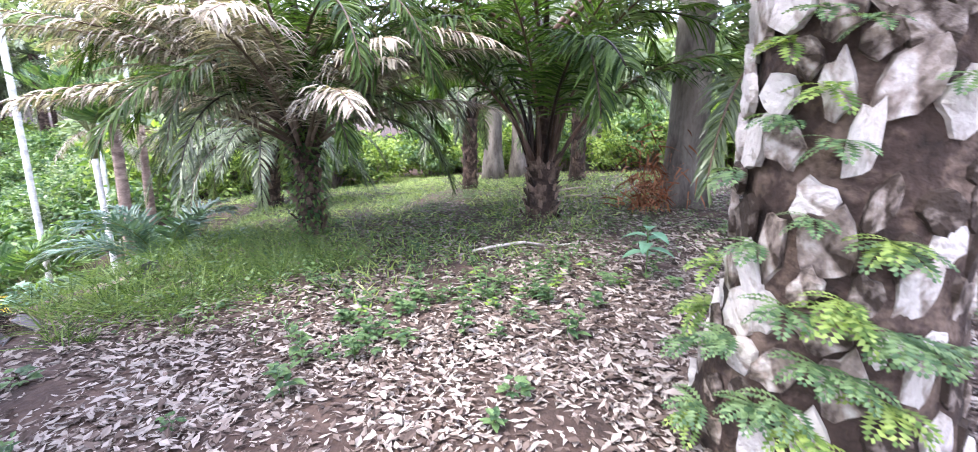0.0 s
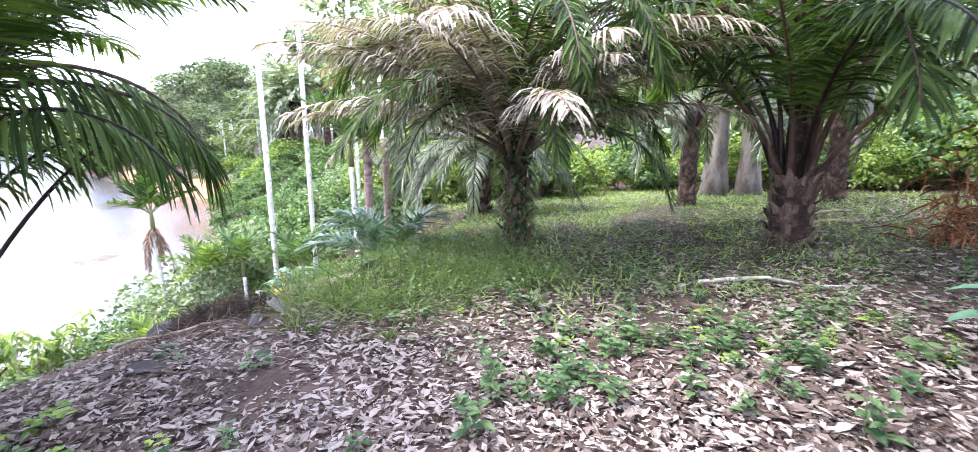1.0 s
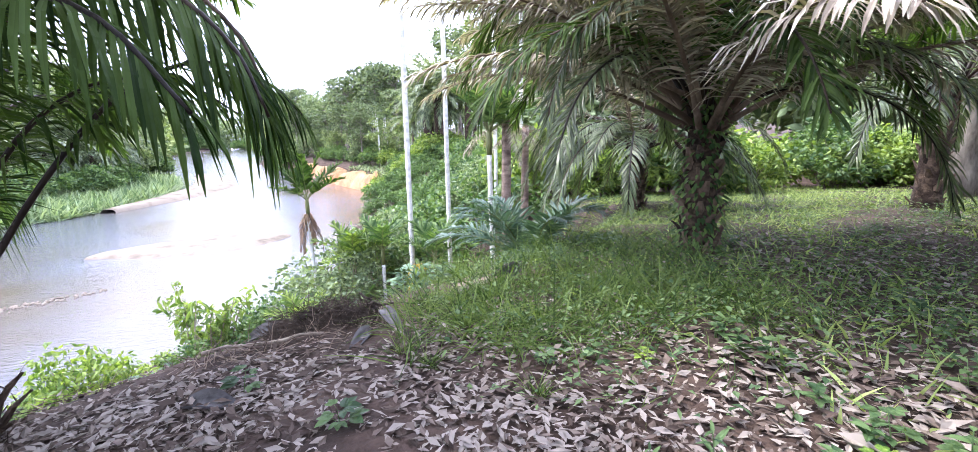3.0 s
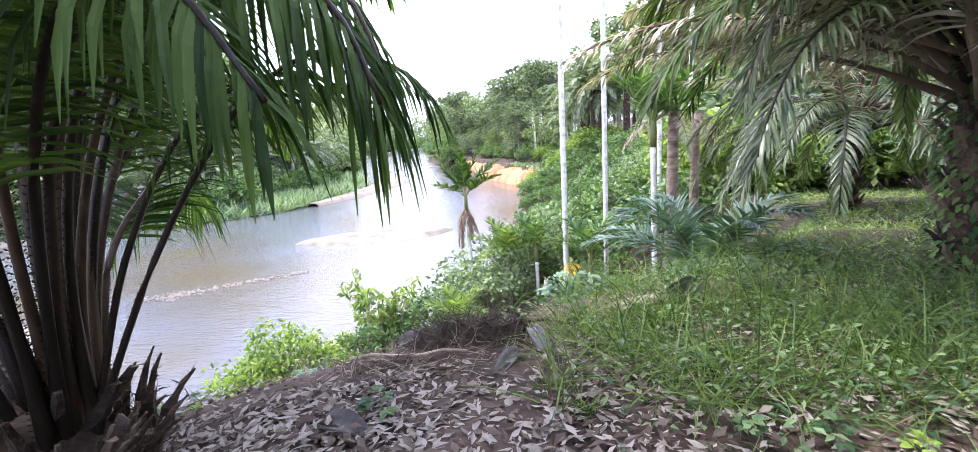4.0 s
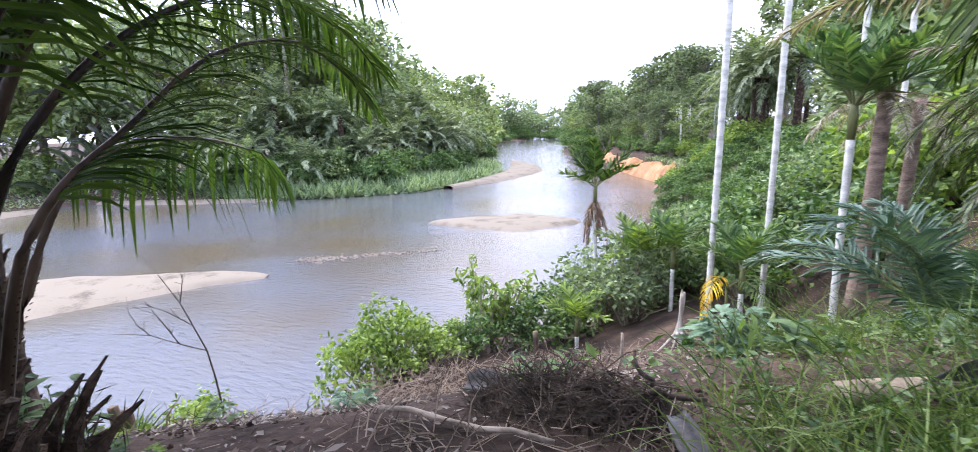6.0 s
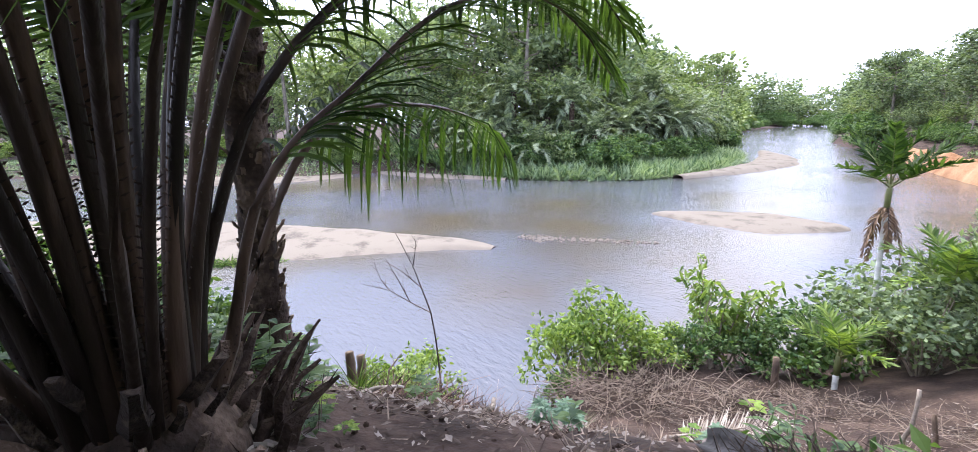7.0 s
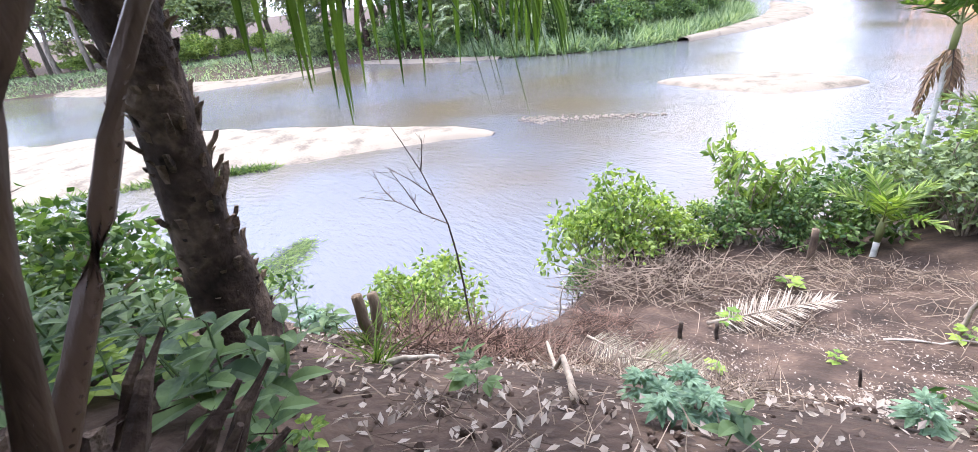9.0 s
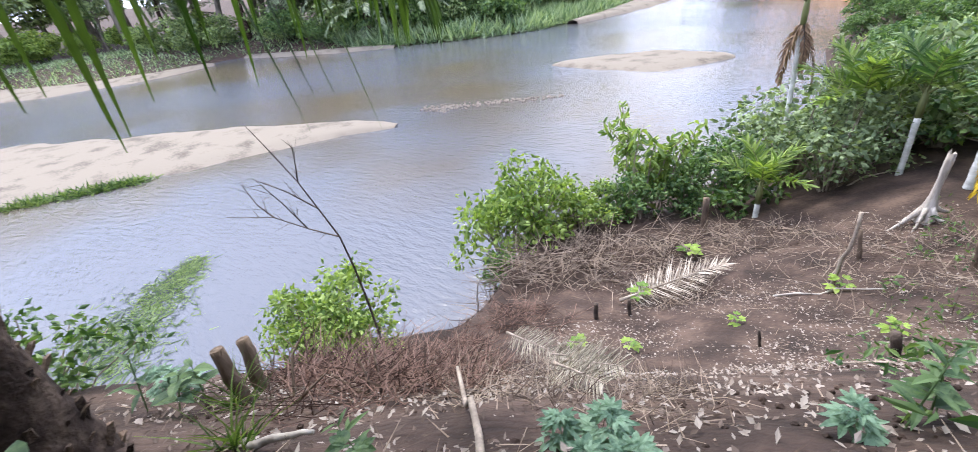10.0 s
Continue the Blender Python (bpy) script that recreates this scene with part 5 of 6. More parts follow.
def plateau_spot(r):
    while True:
        x, y = r.uniform(-4.0, 10), r.uniform(-7, 4.2)
        d = math.hypot(x - 0.7, y + 1.5)
        if x < -1.2 and r.random() < (-1.2 - x) / 1.6:
            continue
        if x < 1.8 and y > 1.3 + 0.4 * x + 0.25 * noise.noise((x * 2, y * 2, 7)):
            continue
        if r.random() < min(1.0, (3.2 / max(d, 0.5)) ** 1.4) and r.random() > 0.75 * min(1.0, max(0.0, cover(x, y))):
            return x, y


leaf_litter("leaf_litter", "curled grey-brown dead leaves covering the grove floor", 60000, plateau_spot, 0.078)
leaf_litter("litter_crumbs", "crumbled bits of dead leaves between larger ones", 32000, plateau_spot, 0.035)


def grove_spot(r):
    while True:
        x, y = r.uniform(2.5, 15), r.uniform(-7, 5)
        if noise.noise((x * 0.5, y * 0.5, 21)) + 0.12 * (1.5 - y) + r.uniform(-0.3, 0.3) > 0:
            return x, y


leaf_litter("far_litter", "pale brown dead leaves under the grove palms", 24000, grove_spot, 0.12)


def slope_spot(r):
    while True:
        x, y = r.uniform(-4.2, 2.5), r.uniform(1.0, 12)
        if y > 0.9 - 0.1 * x and x > -4.4 and noise.noise((x * 0.8, y * 0.8, 9)) + r.uniform(-0.45, 0.45) > 0.0:
            return x, y


leaf_litter("slope_litter", "scattered pale dead leaves on the bare slope", 5500, slope_spot, 0.05)
# pale chips and torn bits lying on the slope soil
chips = Soup()
for _ in range(6500):
    x, y = slope_spot(rr)
    a = rr.uniform(0, 6.28)
    chips.blade(Vector((x, y, ground_z(x, y) + 0.012)), Vector((math.cos(a), math.sin(a), rr.uniform(-0.45, 0.3))), Vector((-math.sin(a), math.cos(a), rr.uniform(-0.4, 0.4))), rr.uniform(0.03, 0.16), rr.uniform(0.002, 0.007), 0.1, 1)
tagged(obj("slope_straw", chips.mesh("slope_straw", TWIG)), "dry straw and twig bits on the bare slope", "twigs", kind="stuff")


# small pale flakes and soil clods all over the slope
flakes, clods = Soup(), Soup()
for _ in range(14000):
    x, y = rr.uniform(-4.2, 2.4), rr.uniform(0.9, 9)
    if y < 0.9 - 0.1 * x:
        continue
    a = rr.uniform(0, 6.28)
    k = rr.uniform(0.015, 0.05)
    flakes.diamond(Vector((x, y, ground_z(x, y) + 0.006)), Vector((math.cos(a), math.sin(a), rr.uniform(0.0, 0.4))), Vector((-math.sin(a), math.cos(a), rr.uniform(-0.4, 0.4))), k, k * rr.uniform(0.3, 0.7))
for _ in range(1500):
    x, y = rr.uniform(-3.6, 1.6), rr.uniform(0.9, 6)
    k = rr.uniform(0.006, 0.02)
    c = Vector((x, y, ground_z(x, y)))
    clods.tube([c - Vector((0, 0, k * 0.3)), c + Vector((rr.uniform(-0.3, 0.3) * k, 0, k * 0.4)), c + Vector((0, rr.uniform(-0.3, 0.3) * k, k * 0.8))], [k, k * rr.uniform(0.7, 1.0), k * 0.4], 5)
tagged(obj("leaf_flakes", flakes.mesh("leaf_flakes", LITTER)), "small pale flakes of dead leaf on the slope", "leaf litter", kind="stuff")
tagged(obj("soil_clods", clods.mesh("soil_clods", SOIL)), "crumbly dark soil clods on the slope", "soil", kind="stuff")


# ---- weeds ----
WEED_LEAF = material("weed_leaf_single", (0.03, 0.068, 0.028), (0.105, 0.172, 0.068), 2.0, 0.55, 0.0, obj_random=0.6, translucent=0.3, fine=10)
LIME_LEAF = material("lime_leaf_single", (0.09, 0.17, 0.03), (0.25, 0.35, 0.07), 2.0, 0.55, 0.0, obj_random=0.6, translucent=0.3, fine=10)
BLUE_LEAF = material("bluish_leaf_single", (0.055, 0.115, 0.07), (0.16, 0.26, 0.17), 2.0, 0.5, 0.0, obj_random=0.5, translucent=0.2, fine=10)

def weed_kind(seed, leaves, height, size, mat, kind=0):
    """The stem mesh, the leaf mesh and the places of the leaves of one kind of weed."""
    r = random.Random(seed)
    stem, blade, spots = Soup(), Soup(), []
    if kind == 1:       # three-fingered leaf
        blade.tube([(0, 0, 0), (0.5, 0, 0.02)], [0.02, 0.015], 3, False)
        for off in (-0.9, 0, 0.9):
            d = Vector((math.cos(off), math.sin(off), -0.05))
            blade.oval(Vector((0.5, 0, 0.02)), d, Vector((-d.y, d.x, 0)), 0.8, 0.5, 0.1, 0.2)
    elif kind == 3:     # five-fingered drooping leaf
        blade.tube([(0, 0, 0), (0.45, 0, 0.06)], [0.015, 0.012], 3, False)
        for off in (-1.5, -0.75, 0, 0.75, 1.5):
            d = Vector((math.cos(off), math.sin(off), 0.05))
            blade.oval(Vector((0.45, 0, 0.06)), d, Vector((-d.y, d.x, 0)), 0.85 - 0.12 * abs(off), 0.3, 0.14, 0.35)
    else:
        blade.oval(Vector((0, 0, 0)), Vector((1, 0, 0.1)), Vector((0, 1, 0)), 1.0, 0.5 if kind == 0 else 0.22, 0.15, 0.3)
    for k in range(1 + seed % 2):
        o = Vector((r.uniform(-0.05, 0.05), r.uniform(-0.05, 0.05), -0.02)) * (k > 0)
        top = o + Vector((r.uniform(-0.3, 0.3) * height, r.uniform(-0.3, 0.3) * height, height * r.uniform(0.75, 1.1)))
        stem.tube([o, o.lerp(top, 0.5), top], [0.004, 0.003, 0.002], 4)
        for i in range(leaves):
            u = 0.2 + 0.8 * (i + 1) / leaves
            spots.append(Matrix.Translation(o.lerp(top, u)) @ Matrix.Rotation(i * 2.4 + r.uniform(-0.4, 0.4), 4, 'Z') @ Matrix.Rotation(-r.uniform(0.0, 0.5), 4, 'Y') @ Matrix.Scale(size * r.uniform(0.75, 1.3) * (1.2 - 0.5 * u), 4))
    return stem.mesh("stem", WEED_GREEN), blade.mesh("leaf", mat), spots


WEEDS = [weed_kind(2, 9, 0.16, 0.11, WEED_LEAF), weed_kind(4, 7, 0.20, 0.10, WEED_LEAF, 1), weed_kind(3, 7, 0.26, 0.10, WEED_LEAF), weed_kind(6, 6, 0.13, 0.085, LIME_LEAF, 1), weed_kind(8, 14, 0.2, 0.10, BLUE_LEAF, 3), weed_kind(10, 11, 0.28, 0.13, WEED_LEAF, 2)]
WLAB = ["small broad-leaved green weed among dead leaves", "three-leaved green weed among dead leaves", "upright leafy green weed on the grove floor", "small lime-green seedling among dead leaves", "bluish-green broad-leaved weed on the ground", "narrow-leaved green weed on the grove floor"]


def weed(k, x, y, s):
    e = empty("weed", Matrix.Translation((x, y, ground_z(x, y))) @ Matrix.Rotation(rr.uniform(0, 6.28), 4, 'Z') @ Matrix.Scale(s, 4), WLAB[k], "weed", "weeds on the ground")
    obj("stem", WEEDS[k][0], e)
    for m in WEEDS[k][2]:
        obj("leaf", WEEDS[k][1], e, m)


for x, y, s in ((1.45, -1.18, 1.4), (1.5, -0.95, 1.2), (2.7, -1.49, 1.5), (2.77, -1.74, 1.2), (3.08, -2.17, 1.6), (3.76, -2.1, 1.6), (3.07, -0.84, 1.5), (3.3, -1.2, 1.6), (2.3, -1.0, 1.2), (3.6, -1.7, 1.5), (1.0, -2.0, 1.2), (1.9, -2.4, 1.2), (0.9, -1.0, 0.9), (4.3, -1.9, 1.6), (2.2, -2.3, 1.3), (1.3, -2.4, 1.1), (0.3, -0.6, 0.8), (-0.6, -0.3, 1.0), (-0.9, -0.9, 1.2)):
    weed(rr.choice([0, 1, 2, 2]), x, y, s * 0.65)
n = 0
while n < 130:
    x, y = rr.uniform(-1.5, 9), rr.uniform(-5, 4)
    if rr.random() < 0.12 + 0.75 * min(1.0, max(0.0, cover(x, y))) and math.hypot(x - 7.3, y - 0.65) > 0.5:
        weed(rr.choice([0, 1, 2, 2, 3, 5]), x, y, rr.uniform(0.5, 1.0))
        n += 1
for x, y, k, s in ((-1.28, 2.2, 4, 0.9), (-1.15, 2.1, 4, 0.8), (-1.4, 2.15, 4, 0.7), (-1.2, 2.0, 4, 0.75), (-2.0, 1.0, 2, 1.1), (-2.1, 0.9, 5, 1.0), (-1.9, 0.85, 0, 1.0), (-2.2, 1.05, 5, 0.9), (-1.75, 0.95, 2, 0.9), (-1.75, 1.6, 1, 0.8), (-1.9, 1.7, 5, 0.7), (-0.47, 2.85, 5, 1.1), (-0.4, 2.95, 2, 1.0), (-0.6, 2.7, 4, 0.8), (-0.3, 2.75, 5, 0.9), (-3.1, 7.7, 3, 2.4), (-2.6, 6.0, 3, 1.5), (-3.2, 5.6, 3, 1.6), (-2.9, 9.8, 3, 2.6), (-1.5, 7.25, 3, 1.4), (0.9, 2.9, 4, 1.6), (1.05, 3.1, 4, 1.5), (0.8, 3.2, 1, 1.4), (1.2, 2.8, 0, 1.4), (-0.4, 8.6, 3, 2.0), (0.1, 7.0, 3, 1.5), (-2.5, 0.85, 5, 1.2), (-2.6, 0.6, 1, 1.3), (-2.35, 0.5, 5, 1.2), (-2.2, 0.45, 2, 1.1), (-3.2, 1.5, 0, 1.1), (-3.4, 1.65, 0, 1.2), (-3.6, 1.6, 4, 1.3), (-3.3, 1.4, 5, 1.1)):
    weed(k, x, y, s)
# a thick patch of weeds across the path side
for i in range(95):
    u = rr.random()
    x, y = 1.7 + 3.2 * u + rr.gauss(0, 0.28), -0.55 - 1.0 * u + rr.gauss(0, 0.32)
    weed(rr.choice([0, 0, 1, 2, 3, 5]), x, y, rr.uniform(0.5, 1.0))
for i in range(24):
    x = rr.uniform(-1.2, 0.1)
    weed(rr.choice([0, 1, 3, 3]), x, rr.uniform(-0.9, 0.2) , rr.uniform(0.6, 1.1))
# bright weeds in front of the spiny stubs
for x, y in ((-1.46, 0.82), (-1.6, 0.95), (-1.55, 0.86), (-1.38, 0.9), (-1.3, 0.86), (-1.68, 1.02), (-1.5, 0.98), (-1.25, 0.95)):
    weed(rr.choice([3, 3, 1]), x, y, rr.uniform(0.4, 0.65))
# leafy weeds crowding the foot of the brink palm
for i in range(46):
    x, y = rr.uniform(-3.3, -2.0), rr.uniform(-0.2, 0.9)
    if math.hypot(x + 2.74, y - 1.06) > 0.3:
        weed(rr.choice([0, 1, 2, 5, 3, 5]), x, y, rr.uniform(0.8, 1.6))
# a broad-leaved seedling standing out of the litter
sd_stem, sd_leaf = Soup(), Soup()
sd_stem.tube([(0, 0, -0.05), (0.01, 0, 0.25), (0, 0.01, 0.46)], [0.008, 0.007, 0.005], 5)
sd_leaf.oval(Vector((0, 0, 0)), Vector((1, 0, 0.35)), Vector((0, 1, 0)), 0.26, 0.12, 0.12, 0.5)
sd_leaf_me = sd_leaf.mesh("leaf", WEED_BLUE)
seedling = empty("seedling", Matrix.Translation((4.9, -2.1, ground_z(4.9, -2.1))) @ Matrix.Scale(1.15, 4), "young tree seedling with large drooping green leaves", "seedling")
obj("stem", sd_stem.mesh("stem", WEED_GREEN), seedling)
for i in range(9):
    obj("leaf", sd_leaf_me, seedling, Matrix.Translation((0, 0, 0.2 + 0.03 * i)) @ Matrix.Rotation(i * 2.4, 4, 'Z'))

# low creeping green and grass
creep = Soup()
n = 0
while n < 24000:
    x, y = rr.uniform(-0.5, 14), rr.uniform(-4, 14)
    c = cover(x, y) if y < 5 else 0.75 + 0.3 * noise.noise((x * 0.5, y * 0.5, 1))
    dist = math.hypot(x - 1, y + 0.5)
    if c > 0.28 and rr.random() < min(1, c) * min(1.0, (4.5 / max(dist, 0.5)) ** 0.9) and x > 0.3 + 0.3 * max(0, y - 3):
        a = rr.uniform(0, 6.28)
        d = Vector((math.cos(a), math.sin(a), rr.uniform(0.1, 0.9)))
        creep.leaf(Vector((x, y, ground_z(x, y) + rr.uniform(0.0, 0.14) * min(1.5, 0.5 + c))), d, Vector((-math.sin(a), math.cos(a), rr.uniform(-0.3, 0.3))), rr.uniform(0.025, 0.075), rr.uniform(0.014, 0.04), 0.15, 0.2)
        n += 1
tagged(obj("creeping_weeds", creep.mesh("creeping_weeds", WEED_GREEN)), "low green creeping weeds covering the grove floor", "weeds", kind="stuff")
grass = Soup()
n = 0
while n < 15000:
    x, y = rr.uniform(0.2, 14), rr.uniform(-1, 15)
    c = cover(x, y) if y < 5 else 0.8
    dist = math.hypot(x - 1, y + 0.5)
    if c > 0.45 and rr.random() < min(1, c - 0.2) * min(1.0, (5 / max(dist, 0.5)) ** 0.9) and x > 0.5 + 0.32 * max(0, y - 2.5):
        tall = 0.45 if (y > 0.8 and x < 4) else 0.16
        grass.blade(Vector((x, y, ground_z(x, y) - 0.01)), rnd_dir(rr, 1.3), rnd_dir(rr), tall * rr.uniform(0.4, 1.4), rr.uniform(0.005, 0.011), rr.uniform(0.4, 1.4), 3)
        n += 1
for _ in range(6500):
    x, y = rr.uniform(0.75, 3.6), rr.uniform(0.7, 3.8)
    if noise.noise((x * 1.3, y * 1.3, 4)) > -0.12 and x > 0.6 + 0.2 * max(0, y - 1.5):
        grass.blade(Vector((x, y, ground_z(x, y) - 0.01)), rnd_dir(rr, 1.2), rnd_dir(rr), rr.uniform(0.2, 0.55), rr.uniform(0.005, 0.010), rr.uniform(0.5, 1.6), 4)
tagged(obj("grass", grass.mesh("grass", GRASS)), "long green grass between the palms", "grass", kind="stuff")
clearing = Soup()
n = 0
while n < 36000:
    x, y = rr.uniform(2.2, 17), rr.uniform(-0.5, 15)
    if x < 2.2 + 0.35 * max(0.0, y - 3) or noise.noise((x * 0.35, y * 0.35, 12)) + 0.4 * noise.noise((x * 1.2, y * 1.2, 3)) < -0.18 - 0.05 * (y - 2):
        continue
    clearing.blade(Vector((x, y, ground_z(x, y) - 0.01)), rnd_dir(rr, 0.9), rnd_dir(rr), rr.uniform(0.06, 0.24), rr.uniform(0.014, 0.032), rr.uniform(0.3, 1.2), 2)
    n += 1
tagged(obj("clearing_grass", clearing.mesh("clearing_grass", GRASS_SUNLIT)), "yellow-green grass of the clearing between palms, lightened for sunlight", "grass", kind="stuff")
# thin grass and sprouts over the bank edge
edge = Soup()
for _ in range(2500):
    x, y = rr.uniform(-0.6, 3.4), rr.uniform(2.6, 12)
    if x < -0.3 + 0.2 * (y - 2.6) - 0.9 or noise.noise((x, y, 3)) < -0.1:
        continue
    a = rr.uniform(0, 6.28)
    edge.leaf(Vector((x, y, ground_z(x, y) + rr.uniform(0, 0.2))), rnd_dir(rr, 0.4), rnd_dir(rr), rr.uniform(0.06, 0.16), rr.uniform(0.03, 0.06), 0.15, 0.2)
tagged(obj("bank_weeds", edge.mesh("bank_weeds", LEAF_MID)), "green weeds along the edge of the bank", "weeds", kind="stuff")
# grass rim of the long sandbar and floating weed by the bank
rim = Soup()
for _ in range(2600):
    u = rr.random()
    x, y = np.interp(u, [0, 0.35, 1], [-39.6, -44.0, -60]), np.interp(u, [0, 0.35, 1], [10.8, 4.4, -33])
    p = Vector((x + rr.gauss(0, 0.35), y + rr.gauss(0, 0.35), WATER_Z))
    rim.blade(p, rnd_dir(rr, 1.2), rnd_dir(rr), rr.uniform(0.4, 0.9), 0.12, 0.6, 2)
tagged(obj("sandbar_grass", rim.mesh("sandbar_grass", GRASS)), "short grass along the sandbar's edge", "grass", kind="stuff")
flo = Soup()
for _ in range(2600):
    u = rr.random()
    x, y = np.interp(u, [0, 0.5, 1], [-18.5, -21.2, -24]), np.interp(u, [0, 0.5, 1], [0.4, 3.6, 7.4])
    w = 1.6 * (1 - u) + 0.35
    p = Vector((x + rr.gauss(0, w), y + rr.gauss(0, w * 0.6), WATER_Z + 0.02))
    fd = rnd_dir(rr)
    fd.z = 0.06
    flo.blade(p, fd.normalized(), Vector((-fd.y, fd.x, 0.3)), rr.uniform(0.15, 0.6), 0.045, 0.0, 2)
tagged(obj("floating_weed", flo.mesh("floating_weed", GRASS)), "thin green water weed drifting by the bank", "water weed", kind="stuff")


# ---- dead wood ----
def stick(name, a, b, r0, r1, mat, label, category="stick", bendy=0.04, group=""):
    a, b = Vector(a), Vector(b)
    s = Soup()
    pts = []
    for i in range(6):
        u = i / 5
        pts.append(Vector((0, 0, 0)).lerp(b - a, u) + rnd_dir(rr) * bendy * (b - a).length * math.sin(math.pi * u))
    s.tube(pts, [r0 + (r1 - r0) * i / 5 for i in range(6)], 7)
    return tagged(obj(name, s.mesh(name, mat, True), None, Matrix.Translation(a)), label, category, group)


def on(x, y, h=0.0):
    return (x, y, ground_z(x, y) + h)


stick("fallen_stick", on(4.65, 0.05, 0.03), on(6.05, -0.95, 0.03), 0.025, 0.012, WOOD_WHITE, "pale fallen branch lying on the litter")
stick("fallen_stick", on(9.5, 1.5, 0.04), on(11.6, 0.3, 0.05), 0.04, 0.02, WOOD_GREY, "grey fallen branch between the palms")
stick("fallen_stick", on(8.8, 2.1, 0.04), on(11.1, 1.6, 0.1), 0.035, 0.02, WOOD_GREY, "grey fallen branch between the palms")
stick("standing_stick", on(-0.53, 8.78, -0.1), (-0.42, 8.8, ground_z(-0.53, 8.78) + 1.3), 0.034, 0.026, WOOD_GREY, "pale upright stick planted in the slope")
stick("pale_stick", on(-5.5, 6.1, -0.1), (-5.3, 6.15, ground_z(-5.5, 6.1) + 0.95), 0.022, 0.01, WOOD_WHITE, "thin bleached stick poking out of the brush")
stick("long_stick", on(-1.45, 1.8, 0.03), on(-2.35, 2.6, 0.22), 0.016, 0.01, WOOD_GREY, "long dry stick lying across the brush")
stick("long_stick", on(-0.55, 1.5, 0.06), on(0.25, 1.42, 0.07), 0.014, 0.01, WOOD_GREY, "long dry stick lying across the heap")
stick("long_stick", on(-2.6, 3.6, 0.05), on(-1.7, 4.6, 0.06), 0.012, 0.008, WOOD_WHITE, "long dry stick lying across the brush")
stick("long_stick", on(-1.2, 8.3, 0.03), on(0.1, 8.6, 0.05), 0.018, 0.01, WOOD_WHITE, "dry branch lying on the slope")
stick("long_stick", on(-0.2, 4.9, 0.03), on(-0.75, 5.3, 0.04), 0.01, 0.006, WOOD_GREY, "dry branch lying on the slope")
for x, y, h, r0 in ((-3.08, 1.74, 0.34, 0.042), (-3.3, 1.9, 0.36, 0.045), (-6.15, 3.85, 0.62, 0.05), (-6.35, 3.6, 0.5, 0.045), (-5.8, 3.9, 0.45, 0.035), (-0.03, 5.73, 0.3, 0.05), (-3.4, 6.7, 0.3, 0.04), (-3.0, 7.1, 0.3, 0.035), (-1.1, 6.4, 0.25, 0.02), (-2.9, 11.2, 0.9, 0.08), (-0.2, 9.9, 0.5, 0.04), (1.0, 9.4, 0.45, 0.04), (1.5, 9.9, 0.5, 0.035)):
    b = Vector(on(x, y, -0.08))
    stick("cut_stake", b, b + Vector((rr.uniform(-0.12, 0.12) * h - 0.16 * h, rr.uniform(-0.1, 0.1) * h, h + 0.08)), r0, r0 * 0.85, WOOD_DARK if h < 0.33 else WOOD_BROWN, "short cut stake standing in the soil", "stake", 0.03, "cut stakes on the slope")
# the bare dead sapling against the water
sap = Soup()
line = [(-4.6, 3.6, ground_z(-4.6, 3.6) - 0.1), (-4.5, 3.5, -2.5), (-4.38, 3.4, -1.93), (-4.32, 3.33, -1.5), (-4.28, 3.25, -1.09), (-4.22, 3.1, -0.72), (-4.18, 2.98, -0.42), (-4.22, 2.86, -0.12), (-4.3, 2.75, 0.17)]
sap.tube(line, [0.015, 0.014, 0.012, 0.011, 0.009, 0.007, 0.005, 0.004, 0.0015], 6)
for limb in ([(-4.28, 3.25, -1.09), (-4.5, 3.1, -0.98), (-4.73, 2.95, -0.85), (-4.78, 2.6, -0.69)], [(-4.5, 3.1, -0.98), (-4.48, 2.95, -0.66), (-4.36, 2.75, -0.34)], [(-4.18, 2.98, -0.42), (-4.06, 2.94, -0.26), (-3.94, 2.9, -0.06)], [(-4.22, 3.1, -0.72), (-4.4, 2.98, -0.55), (-4.62, 2.85, -0.42)], [(-4.73, 2.95, -0.85), (-4.85, 2.9, -0.72), (-4.9, 2.85, -0.5)]):
    sap.tube(limb, [0.007 - 0.005 * i / (len(limb) - 1) for i in range(len(limb))], 5, False)
    for k in range(6):
        i = rr.randrange(len(limb) - 1)
        w = Vector(limb[i]).lerp(Vector(limb[i + 1]), rr.uniform(0.3, 1.0))
        d = (Vector(limb[-1]) - Vector(limb[0])).normalized()
        sap.tube([w, w + (d + rnd_dir(rr) * 0.8).normalized() * rr.uniform(0.08, 0.24)], [0.003, 0.001], 3, False)
tagged(obj("dead_sapling", sap.mesh("dead_sapling", WOOD_DARK)), "bare dead sapling with thin grey twigs", "sapling")

